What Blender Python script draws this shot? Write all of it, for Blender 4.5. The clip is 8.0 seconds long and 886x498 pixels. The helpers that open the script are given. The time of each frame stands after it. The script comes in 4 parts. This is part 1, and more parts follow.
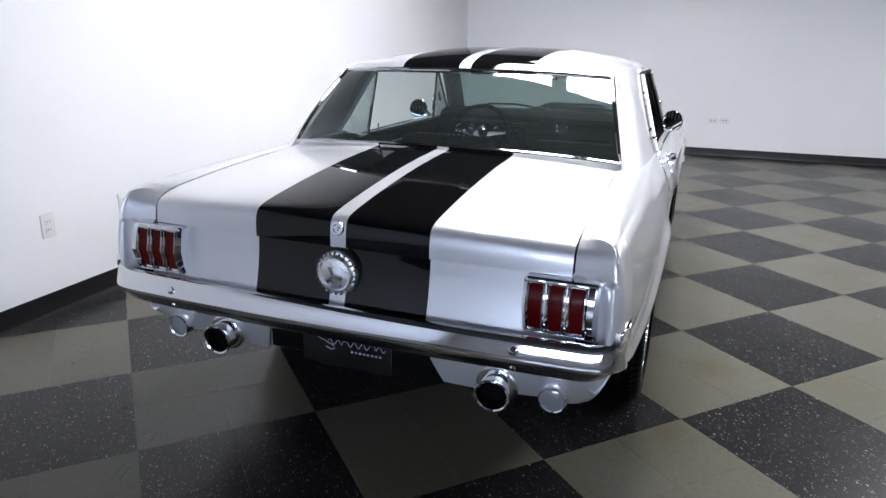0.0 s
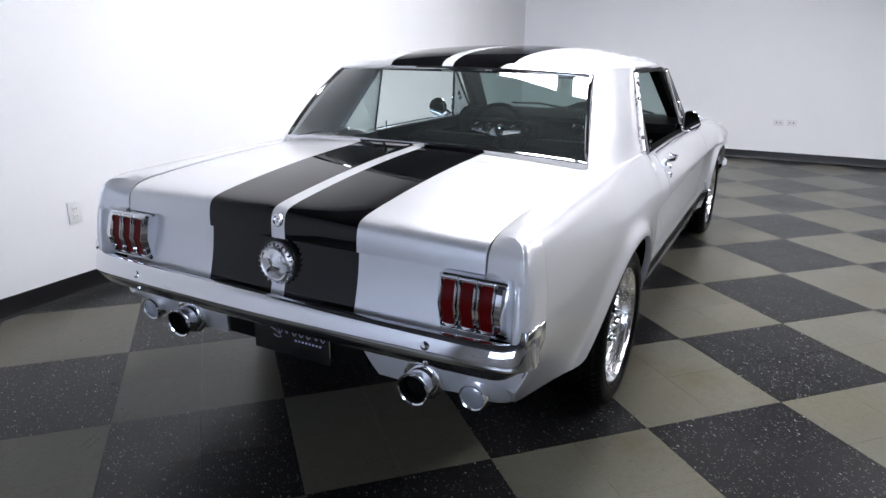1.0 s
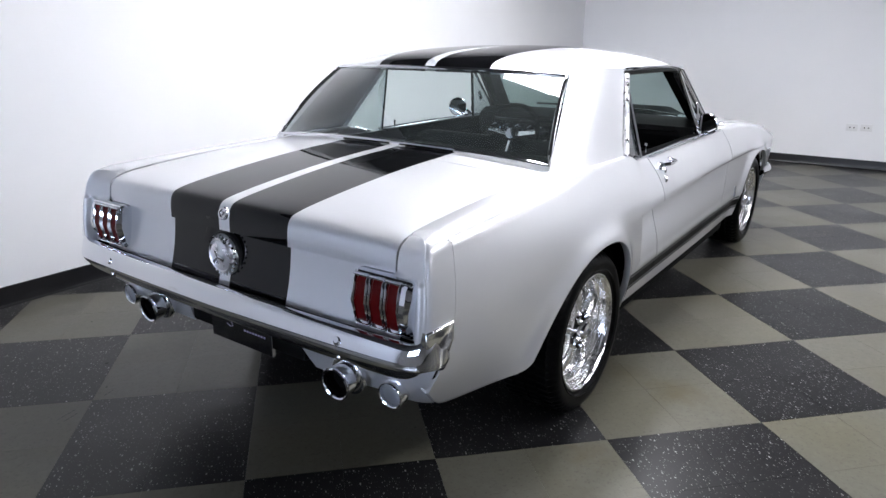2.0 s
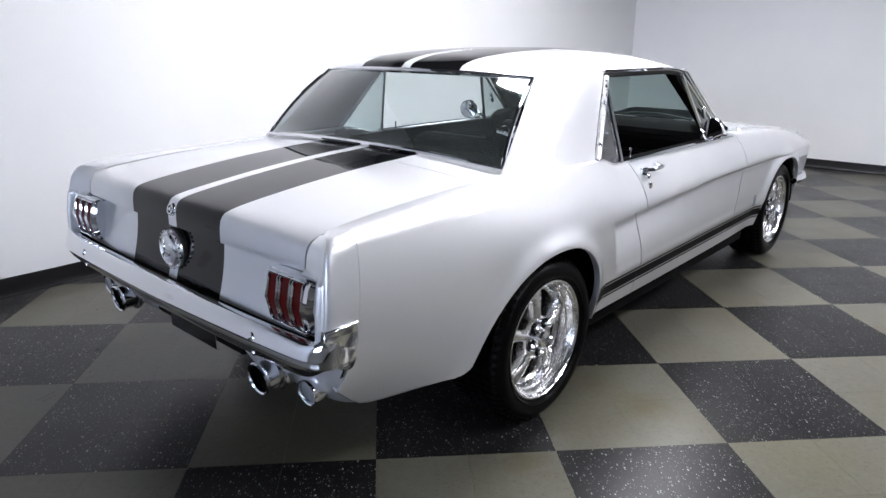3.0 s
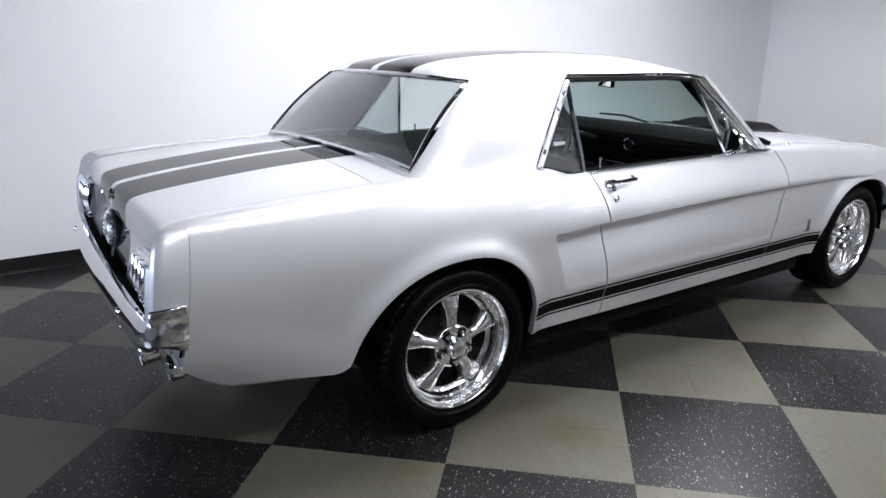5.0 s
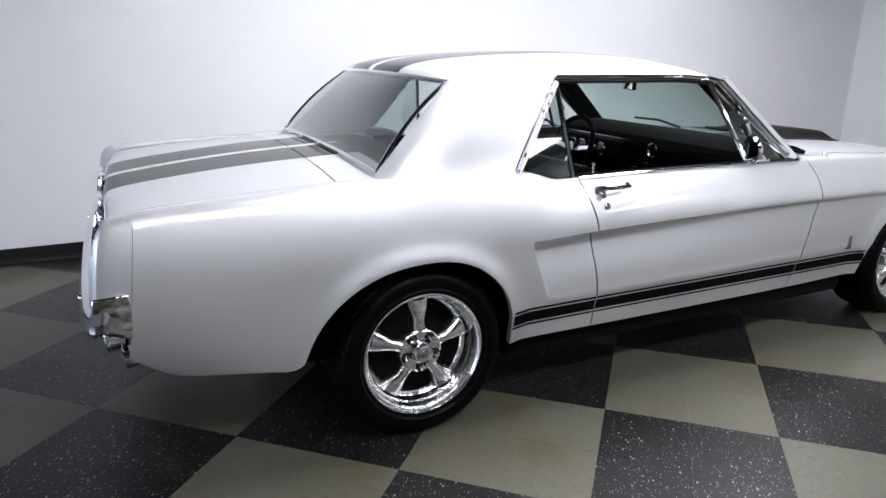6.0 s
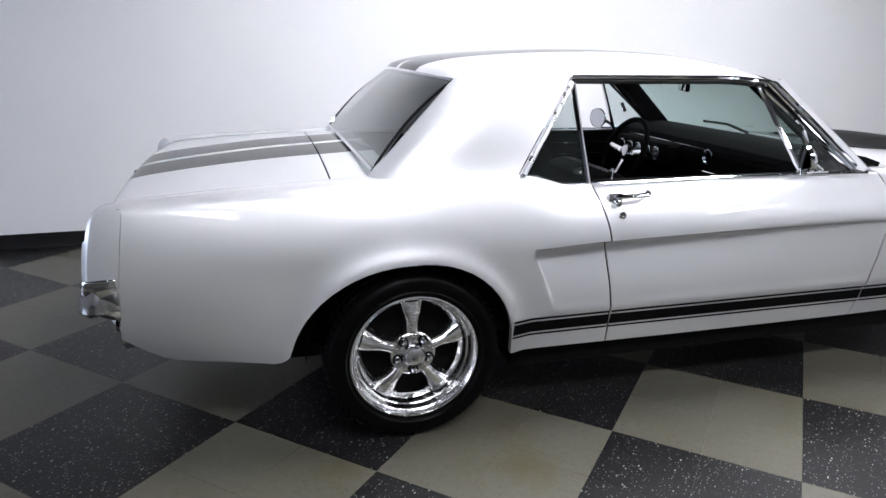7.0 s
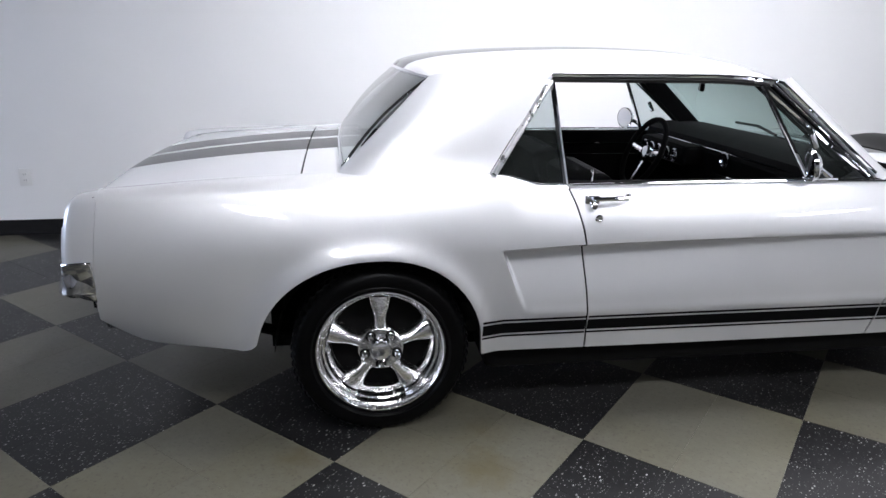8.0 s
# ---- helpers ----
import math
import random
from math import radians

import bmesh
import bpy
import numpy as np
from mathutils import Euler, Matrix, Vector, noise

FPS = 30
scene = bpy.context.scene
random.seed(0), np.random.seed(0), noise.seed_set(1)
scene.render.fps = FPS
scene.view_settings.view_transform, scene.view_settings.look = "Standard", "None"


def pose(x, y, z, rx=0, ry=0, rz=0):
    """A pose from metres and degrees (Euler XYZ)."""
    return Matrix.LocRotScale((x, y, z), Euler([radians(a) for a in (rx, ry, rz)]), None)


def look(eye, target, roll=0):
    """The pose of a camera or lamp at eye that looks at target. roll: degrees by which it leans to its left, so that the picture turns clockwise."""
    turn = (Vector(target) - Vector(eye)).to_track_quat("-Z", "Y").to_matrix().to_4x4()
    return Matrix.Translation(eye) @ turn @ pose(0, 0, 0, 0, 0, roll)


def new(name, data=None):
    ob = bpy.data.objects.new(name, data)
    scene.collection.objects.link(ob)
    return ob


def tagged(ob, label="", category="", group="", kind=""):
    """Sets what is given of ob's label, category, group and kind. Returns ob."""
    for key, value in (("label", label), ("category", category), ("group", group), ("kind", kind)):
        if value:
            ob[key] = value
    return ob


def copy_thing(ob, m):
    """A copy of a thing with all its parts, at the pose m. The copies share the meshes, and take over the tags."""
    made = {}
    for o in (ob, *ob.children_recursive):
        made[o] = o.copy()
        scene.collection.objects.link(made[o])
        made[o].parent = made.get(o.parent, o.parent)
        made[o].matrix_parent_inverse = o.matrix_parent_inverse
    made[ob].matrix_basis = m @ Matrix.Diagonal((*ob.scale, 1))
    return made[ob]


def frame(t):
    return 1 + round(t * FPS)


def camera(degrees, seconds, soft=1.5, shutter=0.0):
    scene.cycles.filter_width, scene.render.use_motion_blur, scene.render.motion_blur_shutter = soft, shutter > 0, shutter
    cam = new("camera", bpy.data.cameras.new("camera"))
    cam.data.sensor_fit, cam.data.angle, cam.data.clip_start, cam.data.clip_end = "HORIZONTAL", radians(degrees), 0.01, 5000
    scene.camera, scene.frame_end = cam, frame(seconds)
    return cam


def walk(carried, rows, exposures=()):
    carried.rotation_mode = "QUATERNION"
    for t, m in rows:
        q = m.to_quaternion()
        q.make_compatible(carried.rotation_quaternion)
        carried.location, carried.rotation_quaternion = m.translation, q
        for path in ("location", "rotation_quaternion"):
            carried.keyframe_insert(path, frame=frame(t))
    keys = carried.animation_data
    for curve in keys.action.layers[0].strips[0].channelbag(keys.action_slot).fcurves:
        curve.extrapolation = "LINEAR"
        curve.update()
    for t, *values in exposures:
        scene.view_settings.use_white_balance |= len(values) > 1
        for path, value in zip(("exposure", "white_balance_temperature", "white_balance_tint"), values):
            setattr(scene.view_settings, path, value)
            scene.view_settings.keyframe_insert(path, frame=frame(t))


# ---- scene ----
cam = camera(67.2, 8.0)
PATH = [
    (0, (-0.047, -0.073, 1.318), (0.792, 1.646, 0.733), 0.9),
    (0.5, (0.137, -0.168, 1.317), (0.871, 1.598, 0.731), 0.8),
    (1, (0.332, -0.252, 1.316), (0.95, 1.557, 0.728), 0.7),
    (1.5, (0.541, -0.321, 1.319), (1.035, 1.525, 0.729), 0.7),
    (3, (1.148, -0.422, 1.317), (1.325, 1.483, 0.733), 0.5),
    (3.5, (1.366, -0.437, 1.312), (1.422, 1.477, 0.734), 0.6),
    (4, (1.569, -0.438, 1.308), (1.512, 1.478, 0.736), 0.6),
    (4.5, (1.796, -0.423, 1.313), (1.613, 1.485, 0.741), 0.6),
    (6, (2.402, -0.246, 1.307), (1.835, 1.585, 0.738), 0.8),
    (6.5, (2.576, -0.148, 1.305), (1.869, 1.635, 0.736), 0.9),
    (7, (2.753, -0.045, 1.313), (1.871, 1.654, 0.734), 0.9),
    (7.5, (2.916, 0.048, 1.316), (1.925, 1.684, 0.731), 1.0),
    (8, (3.083, 0.156, 1.321), (1.99, 1.723, 0.73), 0.9),
]
walk(cam, [(t, look(eye, target, roll)) for t, eye, target, roll in PATH], [(0.0, 0.04), (1.5, 0.10), (3.5, 0.10), (4.5, 0.06), (6.0, -0.08), (8.0, -0.03)])

# ---- world and light ----
world = bpy.data.worlds.new("room_world")
scene.world = world
world.use_nodes = True
world.node_tree.nodes["Background"].inputs[0].default_value = (0.9, 0.95, 1.0, 1)
world.node_tree.nodes["Background"].inputs[1].default_value = 0.0
LIGHT = 32.5          # ceiling diffusers
DAY = 11.0             # sky outside the shop window

# ---- materials ----
def mat(name, base=(0.5, 0.5, 0.5), rough=0.5, metal=0.0, coat=0.0, coat_rough=0.05, spec=0.5):
    m = bpy.data.materials.new(name)
    m.use_nodes = True
    b = m.node_tree.nodes["Principled BSDF"]
    b.inputs["Base Color"].default_value = (*base, 1)
    b.inputs["Roughness"].default_value = rough
    b.inputs["Metallic"].default_value = metal
    b.inputs["Coat Weight"].default_value = coat
    b.inputs["Coat Roughness"].default_value = coat_rough
    b.inputs["Specular IOR Level"].default_value = spec
    return m


class Net:
    """Short hand for one material's nodes."""
    def __init__(self, m):
        self.t, self.b = m.node_tree, m.node_tree.nodes["Principled BSDF"]

    def add(self, kind, **sets):
        n = self.t.nodes.new(kind)
        for k, v in sets.items():
            if k == "op":
                n.operation = v
            elif k == "blend":
                n.blend_type = v
            elif k == "space":
                n.data_type = v
        return n

    def link(self, a, b):
        self.t.links.new(a, b)

    def math(self, op, a, b=0.0):
        n = self.add("ShaderNodeMath", op=op)
        for i, v in enumerate((a, b)):
            if isinstance(v, (int, float)):
                n.inputs[i].default_value = v
            else:
                self.link(v, n.inputs[i])
        return n.outputs[0]

    def mix(self, fac, a, b):
        n = self.add("ShaderNodeMix", space="RGBA")
        for sock, v in ((n.inputs[0], fac), (n.inputs[6], a), (n.inputs[7], b)):
            if isinstance(v, (int, float)):
                sock.default_value = v
            elif isinstance(v, tuple):
                sock.default_value = (*v, 1)
            else:
                self.link(v, sock)
        return n.outputs[2]

    def noise(self, scale, detail=3.0, rough=0.5, vec=None):
        n = self.add("ShaderNodeTexNoise")
        n.inputs["Scale"].default_value, n.inputs["Detail"].default_value, n.inputs["Roughness"].default_value = scale, detail, rough
        self.link(vec or self.coords(), n.inputs["Vector"])
        return n.outputs[0]

    def coords(self):
        return self.add("ShaderNodeTexCoord").outputs["Object"]

    def ramp(self, v, lo, hi, a=0.0, b=1.0):
        n = self.add("ShaderNodeMapRange")
        self.link(v, n.inputs[0])
        for i, x in enumerate((lo, hi, a, b)):
            n.inputs[i + 1].default_value = x
        return n.outputs[0]

    def bump(self, height, strength, dist=0.01):
        n = self.add("ShaderNodeBump")
        n.inputs["Strength"].default_value, n.inputs["Distance"].default_value = strength, dist
        self.link(height, n.inputs["Height"])
        self.link(n.outputs[0], self.b.inputs["Normal"])


PEARL, METAL = (0.70, 0.705, 0.73), 0.55


def paint(name, stripes):
    """Pearl silver-white lacquer, with twin black stripes along the car where wanted."""
    m = mat(name, PEARL, 0.38, METAL, 1.0, 0.03, 0.2)
    n = Net(m)
    flake = n.noise(900.0, 1.0)
    cloud = n.noise(2.2, 2.0)
    tone = n.mix(n.ramp(cloud, 0.3, 0.7), (0.69, 0.697, 0.725), (0.73, 0.735, 0.755))
    tone = n.mix(n.ramp(flake, 0.62, 0.75, 0.0, 0.25), tone, (0.80, 0.81, 0.84))
    if stripes:
        sep = n.add("ShaderNodeSeparateXYZ")
        n.link(n.coords(), sep.inputs[0])
        ax = n.math("ABSOLUTE", sep.outputs[0])
        band = n.math("MULTIPLY", n.ramp(ax, 0.0245, 0.0255), n.ramp(ax, 0.2795, 0.2805, 1.0, 0.0))
        tone = n.mix(band, tone, (0.003, 0.003, 0.0035))
        n.link(n.math("MULTIPLY", n.math("SUBTRACT", 1.0, band), METAL), n.b.inputs["Metallic"])
        n.link(n.ramp(band, 0.0, 1.0, 1.0, 0.8), n.b.inputs["Coat Weight"])
        n.link(n.ramp(band, 0.0, 1.0, 0.2, 0.0), n.b.inputs["Specular IOR Level"])
    n.link(tone, n.b.inputs["Base Color"])
    n.b.inputs["Coat IOR"].default_value = 1.5
    return m


def wall_paint():
    m = mat("white_wall_paint", (0.8, 0.8, 0.81), 0.55)
    n = Net(m)
    n.link(n.mix(n.ramp(n.noise(0.9, 4.0), 0.35, 0.65), (0.78, 0.785, 0.80), (0.82, 0.82, 0.83)), n.b.inputs["Base Color"])
    n.bump(n.noise(160.0, 3.0), 0.12, 0.002)
    return m


def tile_mat(name, dark, island):
    m = mat(name, rough=0.2, spec=0.22 if dark else 0.22)
    n = Net(m)
    if island:
        rnd = n.add("ShaderNodeNewGeometry").outputs["Random Per Island"]
    else:
        rnd = n.add("ShaderNodeObjectInfo").outputs["Random"]
    geo = n.add("ShaderNodeNewGeometry").outputs["Position"]
    shift = n.add("ShaderNodeVectorMath", op="ADD")
    comb = n.add("ShaderNodeCombineXYZ")
    n.link(n.math("MULTIPLY", rnd, 37.0), comb.inputs[2])
    n.link(geo, shift.inputs[0])
    n.link(comb.outputs[0], shift.inputs[1])
    v = shift.outputs[0]
    big, fine = n.noise(3.0, 4.0, 0.6, v), n.noise(38.0, 2.0, 0.5, v)
    lean = n.add("ShaderNodeMapping")
    lean.inputs["Rotation"].default_value = (0, 0, 0.55)
    lean.inputs["Scale"].default_value = (1.0, 0.5, 1.0)
    n.link(v, lean.inputs["Vector"])
    chips = []
    for scale, lo, hi in ((175.0, 0.50, 0.60), (95.0, 0.74, 0.79)):
        chip = n.add("ShaderNodeTexVoronoi")
        chip.inputs["Scale"].default_value = scale
        n.link(lean.outputs[0], chip.inputs["Vector"])
        pick = n.add("ShaderNodeSeparateColor")
        n.link(chip.outputs["Color"], pick.inputs[0])
        warp = n.math("ADD", chip.outputs["Distance"], n.math("MULTIPLY", n.noise(260.0, 2.0, 0.5, v), 0.5))
        shape = n.math("MULTIPLY", n.ramp(warp, 0.42, 0.54, 1.0, 0.0), n.ramp(pick.outputs[0], lo, hi))
        chips.append(n.math("MULTIPLY", shape, n.math("POWER", pick.outputs[1], 1.25)))
    fleck = n.math("MAXIMUM", chips[0], chips[1])
    if dark:
        a, b, c = (0.006, 0.006, 0.0066), (0.012, 0.012, 0.0125), (0.36, 0.36, 0.35)
    else:
        a, b, c = (0.086, 0.084, 0.068), (0.108, 0.106, 0.088), (0.155, 0.152, 0.130)
    tone = n.mix(n.ramp(big, 0.3, 0.7), a, b)
    tone = n.mix(n.ramp(rnd, 0.0, 1.0, 0.0, 0.35), tone, a if dark else (0.10, 0.098, 0.09))
    if dark:
        tone = n.mix(fleck, tone, c)
    else:
        tone = n.mix(n.ramp(fine, 0.40, 0.70, 0.0, 0.22), tone, c)
        tone = n.mix(n.ramp(n.noise(60.0, 3.0, 0.6, v), 0.25, 0.80, 0.0, 0.18), tone, (0.070, 0.065, 0.050))
        tone = n.mix(n.ramp(n.noise(6.0, 3.0, 0.5, v), 0.25, 0.85, 0.0, 0.25), tone, (0.072, 0.062, 0.032))
        tone = n.mix(n.ramp(n.noise(1.9, 2.0, 0.5, geo), 0.35, 0.80, 0.0, 0.45), tone, (0.088, 0.078, 0.042))
        tone = n.mix(n.ramp(n.noise(90.0, 1.0, 0.5, v), 0.58, 0.76, 0.0, 0.4), tone, (0.035, 0.032, 0.026))
        for sx, sy, r, strong in ((2.14, 1.765, 0.13, 0.75), (1.61, 1.45, 0.10, 0.5), (2.02, 1.94, 0.12, 0.4)):
            away = n.add("ShaderNodeVectorMath", op="DISTANCE")
            n.link(geo, away.inputs[0])
            away.inputs[1].default_value = (sx, sy, 0)
            ragged = n.math("ADD", away.outputs["Value"], n.math("MULTIPLY", n.math("SUBTRACT", n.noise(16.0, 4.0, 0.6, geo), 0.5), 0.20))
            tone = n.mix(n.ramp(ragged, 0.0, r, strong, 0.0), tone, (0.070, 0.058, 0.026))
    n.link(tone, n.b.inputs["Base Color"])
    n.link(n.ramp(n.noise(2.3, 5.0, 0.65, geo), 0.3, 0.75, 0.285, 0.36), n.b.inputs["Roughness"])
    return m


def glass_mat(name, tint, dust_haze=0.02):
    m = mat(name, tint, 0.0, 0.0)
    n = Net(m)
    out = m.node_tree.nodes["Material Output"]
    clear = n.add("ShaderNodeBsdfTransparent")
    clear.inputs[0].default_value = (*tint, 1)
    gloss = n.add("ShaderNodeBsdfGlossy")
    gloss.inputs["Roughness"].default_value = 0.02
    edge = n.add("ShaderNodeLayerWeight")
    edge.inputs[0].default_value = 0.5
    mixed = n.add("ShaderNodeMixShader")
    n.link(n.math("ADD", 0.05, n.math("MULTIPLY", n.math("POWER", edge.outputs["Facing"], 2.5), 0.92)), mixed.inputs[0])
    # pale teal film: some dust, plus reflected haze painted in as diffuse colour
    film = n.add("ShaderNodeBsdfDiffuse")
    film.inputs[0].default_value = (0.52, 0.60, 0.585, 1)
    hazed = n.add("ShaderNodeMixShader")
    n.link(n.ramp(n.noise(3.0, 4.0), 0.3, 0.7, dust_haze * 0.6, dust_haze * 1.4), hazed.inputs[0])
    n.link(clear.outputs[0], hazed.inputs[1])
    n.link(film.outputs[0], hazed.inputs[2])
    n.link(hazed.outputs[0], mixed.inputs[1])
    n.link(gloss.outputs[0], mixed.inputs[2])
    n.link(mixed.outputs[0], out.inputs["Surface"])
    return m


def worn_metal(name, base, rough, scale=40.0):
    m = mat(name, base, rough, 1.0)
    n = Net(m)
    n.link(n.ramp(n.noise(scale, 4.0), 0.3, 0.8, rough * 0.6, rough * 1.6), n.b.inputs["Roughness"])
    return m


def grained(name, base, rough, scale, strength, spec=0.4):
    m = mat(name, base, rough, spec=spec)
    n = Net(m)
    n.link(n.mix(n.ramp(n.noise(6.0, 3.0), 0.3, 0.7), tuple(c * 0.8 for c in base), tuple(c * 1.2 for c in base)), n.b.inputs["Base Color"])
    n.bump(n.noise(scale, 3.0), strength, 0.002)
    return m


def polished(name, base, rough):
    """Hand-polished cast metal: bright, with fine uneven streaks."""
    m = worn_metal(name, base, rough, 30.0)
    n = Net(m)
    n.bump(n.noise(55.0, 2.0), 0.45, 0.004)
    return m


PAINT = paint("pearl_silver_paint", False)
STRIPED = paint("striped_pearl_paint", True)
BLACK_GLOSS = mat("black_stripe_film", (0.003, 0.003, 0.0034), 0.4, 0, 0.0, 0.05, 0.06)
CHROME = worn_metal("chrome", (0.86, 0.87, 0.90), 0.05)
DARK_CHROME = worn_metal("smoky_chrome", (0.45, 0.46, 0.50), 0.12)
ALLOY = polished("polished_alloy", (0.97, 0.97, 0.98), 0.20)
# near-black for the underbody, and for pieces that put shade into gaps and recesses
SHADOW = mat("black_underbody_shade", (0.003, 0.003, 0.003), 0.9, spec=0.1)
RUBBER = grained("tyre_rubber", (0.0022, 0.0022, 0.0024), 0.34, 220.0, 0.12, 0.06)
SEAL = grained("black_rubber_seal", (0.01, 0.01, 0.01), 0.5, 150.0, 0.1)
VINYL = grained("black_vinyl", (0.0035, 0.0035, 0.0038), 0.72, 380.0, 0.3, 0.05)
VINYL_GREY = grained("silver_ribbed_vinyl", (0.10, 0.10, 0.105), 0.35, 300.0, 0.2)
CARPET = grained("black_carpet", (0.005, 0.005, 0.005), 0.95, 500.0, 0.6)
HEADLINER = grained("dark_headliner", (0.02, 0.02, 0.021), 0.9, 400.0, 0.3)
RED = mat("red_lens", (0.085, 0.0015, 0.002), 0.3, 0, 0.05, 0.08, 0.12)
LENS = mat("clear_ribbed_lens", (0.28, 0.30, 0.33), 0.15, 0.2, 1.0)
REAR_GLASS = glass_mat("rear_glass", (0.66, 0.74, 0.73), 0.045)
FRONT_GLASS = glass_mat("green_windscreen_glass", (0.50, 0.63, 0.60))
SIDE_GLASS = glass_mat("side_glass", (0.62, 0.68, 0.68))
MIRROR = mat("mirror_glass", (0.9, 0.9, 0.92), 0.02, 1.0)
WALL = wall_paint()
BACK_WALL = grained("grey_wall_paint", (0.58, 0.58, 0.59), 0.7, 90.0, 0.15)
BASE_BLACK = grained("black_vinyl_base", (0.009, 0.009, 0.010), 0.35, 60.0, 0.1)
CEIL = grained("black_ceiling_board", (0.035, 0.035, 0.037), 0.9, 120.0, 0.4)
PLASTIC = mat("white_plastic", (0.72, 0.72, 0.72), 0.35)
SCRIPT = mat("lilac_script", (0.42, 0.38, 0.55), 0.4)
INK = mat("dark_slot", (0.03, 0.03, 0.03), 0.6)
GROUT = mat("dark_joint", (0.035, 0.034, 0.030), 0.8)
FROSTED = worn_metal("frosted_chrome", (0.90, 0.90, 0.93), 0.32)
TILE_LIGHT, TILE_DARK = tile_mat("light_tile", False, False), tile_mat("dark_tile", True, False)
TILE_LIGHT_FAR, TILE_DARK_FAR = tile_mat("light_tile_far", False, True), tile_mat("dark_tile_far", True, True)
GLOW = mat("lit_diffuser", (0.9, 0.9, 0.9), 0.5)
GLOW.node_tree.nodes["Principled BSDF"].inputs["Emission Color"].default_value = (0.965, 0.97, 1.03, 1)
GLOW.node_tree.nodes["Principled BSDF"].inputs["Emission Strength"].default_value = LIGHT

DAYLIGHT = mat("daylight", (0.7, 0.8, 0.9), 0.9)
DAYLIGHT.node_tree.nodes["Principled BSDF"].inputs["Emission Color"].default_value = (0.80, 0.90, 1.15, 1)
DAYLIGHT.node_tree.nodes["Principled BSDF"].inputs["Emission Strength"].default_value = DAY

# ---- mesh helpers ----
def part(name, bm, material, parent=None, label="", sharp=32.0):
    """Links a bmesh as one mesh object, smooth but for its sharp edges."""
    bm.normal_update()
    for f in bm.faces:
        f.smooth = True
    for e in bm.edges:
        if len(e.link_faces) == 2 and e.calc_face_angle(0.0) > radians(sharp):
            e.smooth = False
    me = bpy.data.meshes.new(name)
    bm.to_mesh(me)
    bm.free()
    me.materials.append(material)
    ob = new(name, me)
    ob.parent = parent
    if label:
        ob["label"] = label
    return ob


def box(sx, sy, sz, at=(0, 0, 0), bevel=0.0, segs=2, m=None):
    bm = bmesh.new()
    bmesh.ops.create_cube(bm, size=1, matrix=Matrix.Diagonal((sx, sy, sz, 1)))
    if bevel:
        bmesh.ops.bevel(bm, geom=bm.edges[:], offset=bevel, segments=segs, affect="EDGES", profile=0.6)
    bmesh.ops.transform(bm, matrix=(m or Matrix.Translation(at)), verts=bm.verts[:])
    return bm


def sheet(rows, out, rim=0.0, loop=False):
    """A skin through rows of points, facing out; rim: how far its border is turned inwards."""
    bm = bmesh.new()
    vs = [[bm.verts.new(p) for p in r] for r in rows]
    for i in range(len(vs) - 1):
        k = len(vs[i])
        for j in range(k if loop else k - 1):
            a, b, c, d = vs[i][j], vs[i][(j + 1) % k], vs[i + 1][(j + 1) % k], vs[i + 1][j]
            try:
                bm.faces.new((a, b, c, d))
            except ValueError:
                pass
    bm.normal_update()
    way = sum((f.normal * f.calc_area() for f in bm.faces), Vector())
    if out is not None and way.dot(Vector(out)) < 0:
        bmesh.ops.reverse_faces(bm, faces=bm.faces[:])
    if rim:
        bm.normal_update()
        edge = [e for e in bm.edges if e.is_boundary]
        normals = {v: v.normal.copy() for e in edge for v in e.verts}
        at = {tuple(v.co): n for v, n in normals.items()}
        made = bmesh.ops.extrude_edge_only(bm, edges=edge)["geom"]
        for v in made:
            if isinstance(v, bmesh.types.BMVert):
                v.co -= at[tuple(v.co)] * rim
        bm.normal_update()
    return bm


def tube(points, r, sides=8, closed=False, flat=1.0, up=(0, 0, 1)):
    """A round bar along points; flat squeezes it along up."""
    bm = bmesh.new()
    pts = [Vector(p) for p in points]
    n, rings = len(pts), []
    ref = Vector(up)
    for i, p in enumerate(pts):
        a = pts[(i - 1) % n] if closed or i else p
        b = pts[(i + 1) % n] if closed or i < n - 1 else p
        d = (b - a).normalized()
        s = d.cross(ref)
        s = s.normalized() if s.length > 1e-4 else d.orthogonal().normalized()
        w = s.cross(d).normalized()
        rr = r[i] if isinstance(r, (list, tuple)) else r
        rings.append([bm.verts.new(p + s * rr * math.cos(2 * math.pi * k / sides) + w * rr * flat * math.sin(2 * math.pi * k / sides)) for k in range(sides)])
    m = n if closed else n - 1
    for i in range(m):
        for k in range(sides):
            bm.faces.new((rings[i][k], rings[i][(k + 1) % sides], rings[(i + 1) % n][(k + 1) % sides], rings[(i + 1) % n][k]))
    if not closed:
        bm.faces.new(rings[0][::-1])
        bm.faces.new(rings[-1])
    bmesh.ops.recalc_face_normals(bm, faces=bm.faces[:])
    return bm


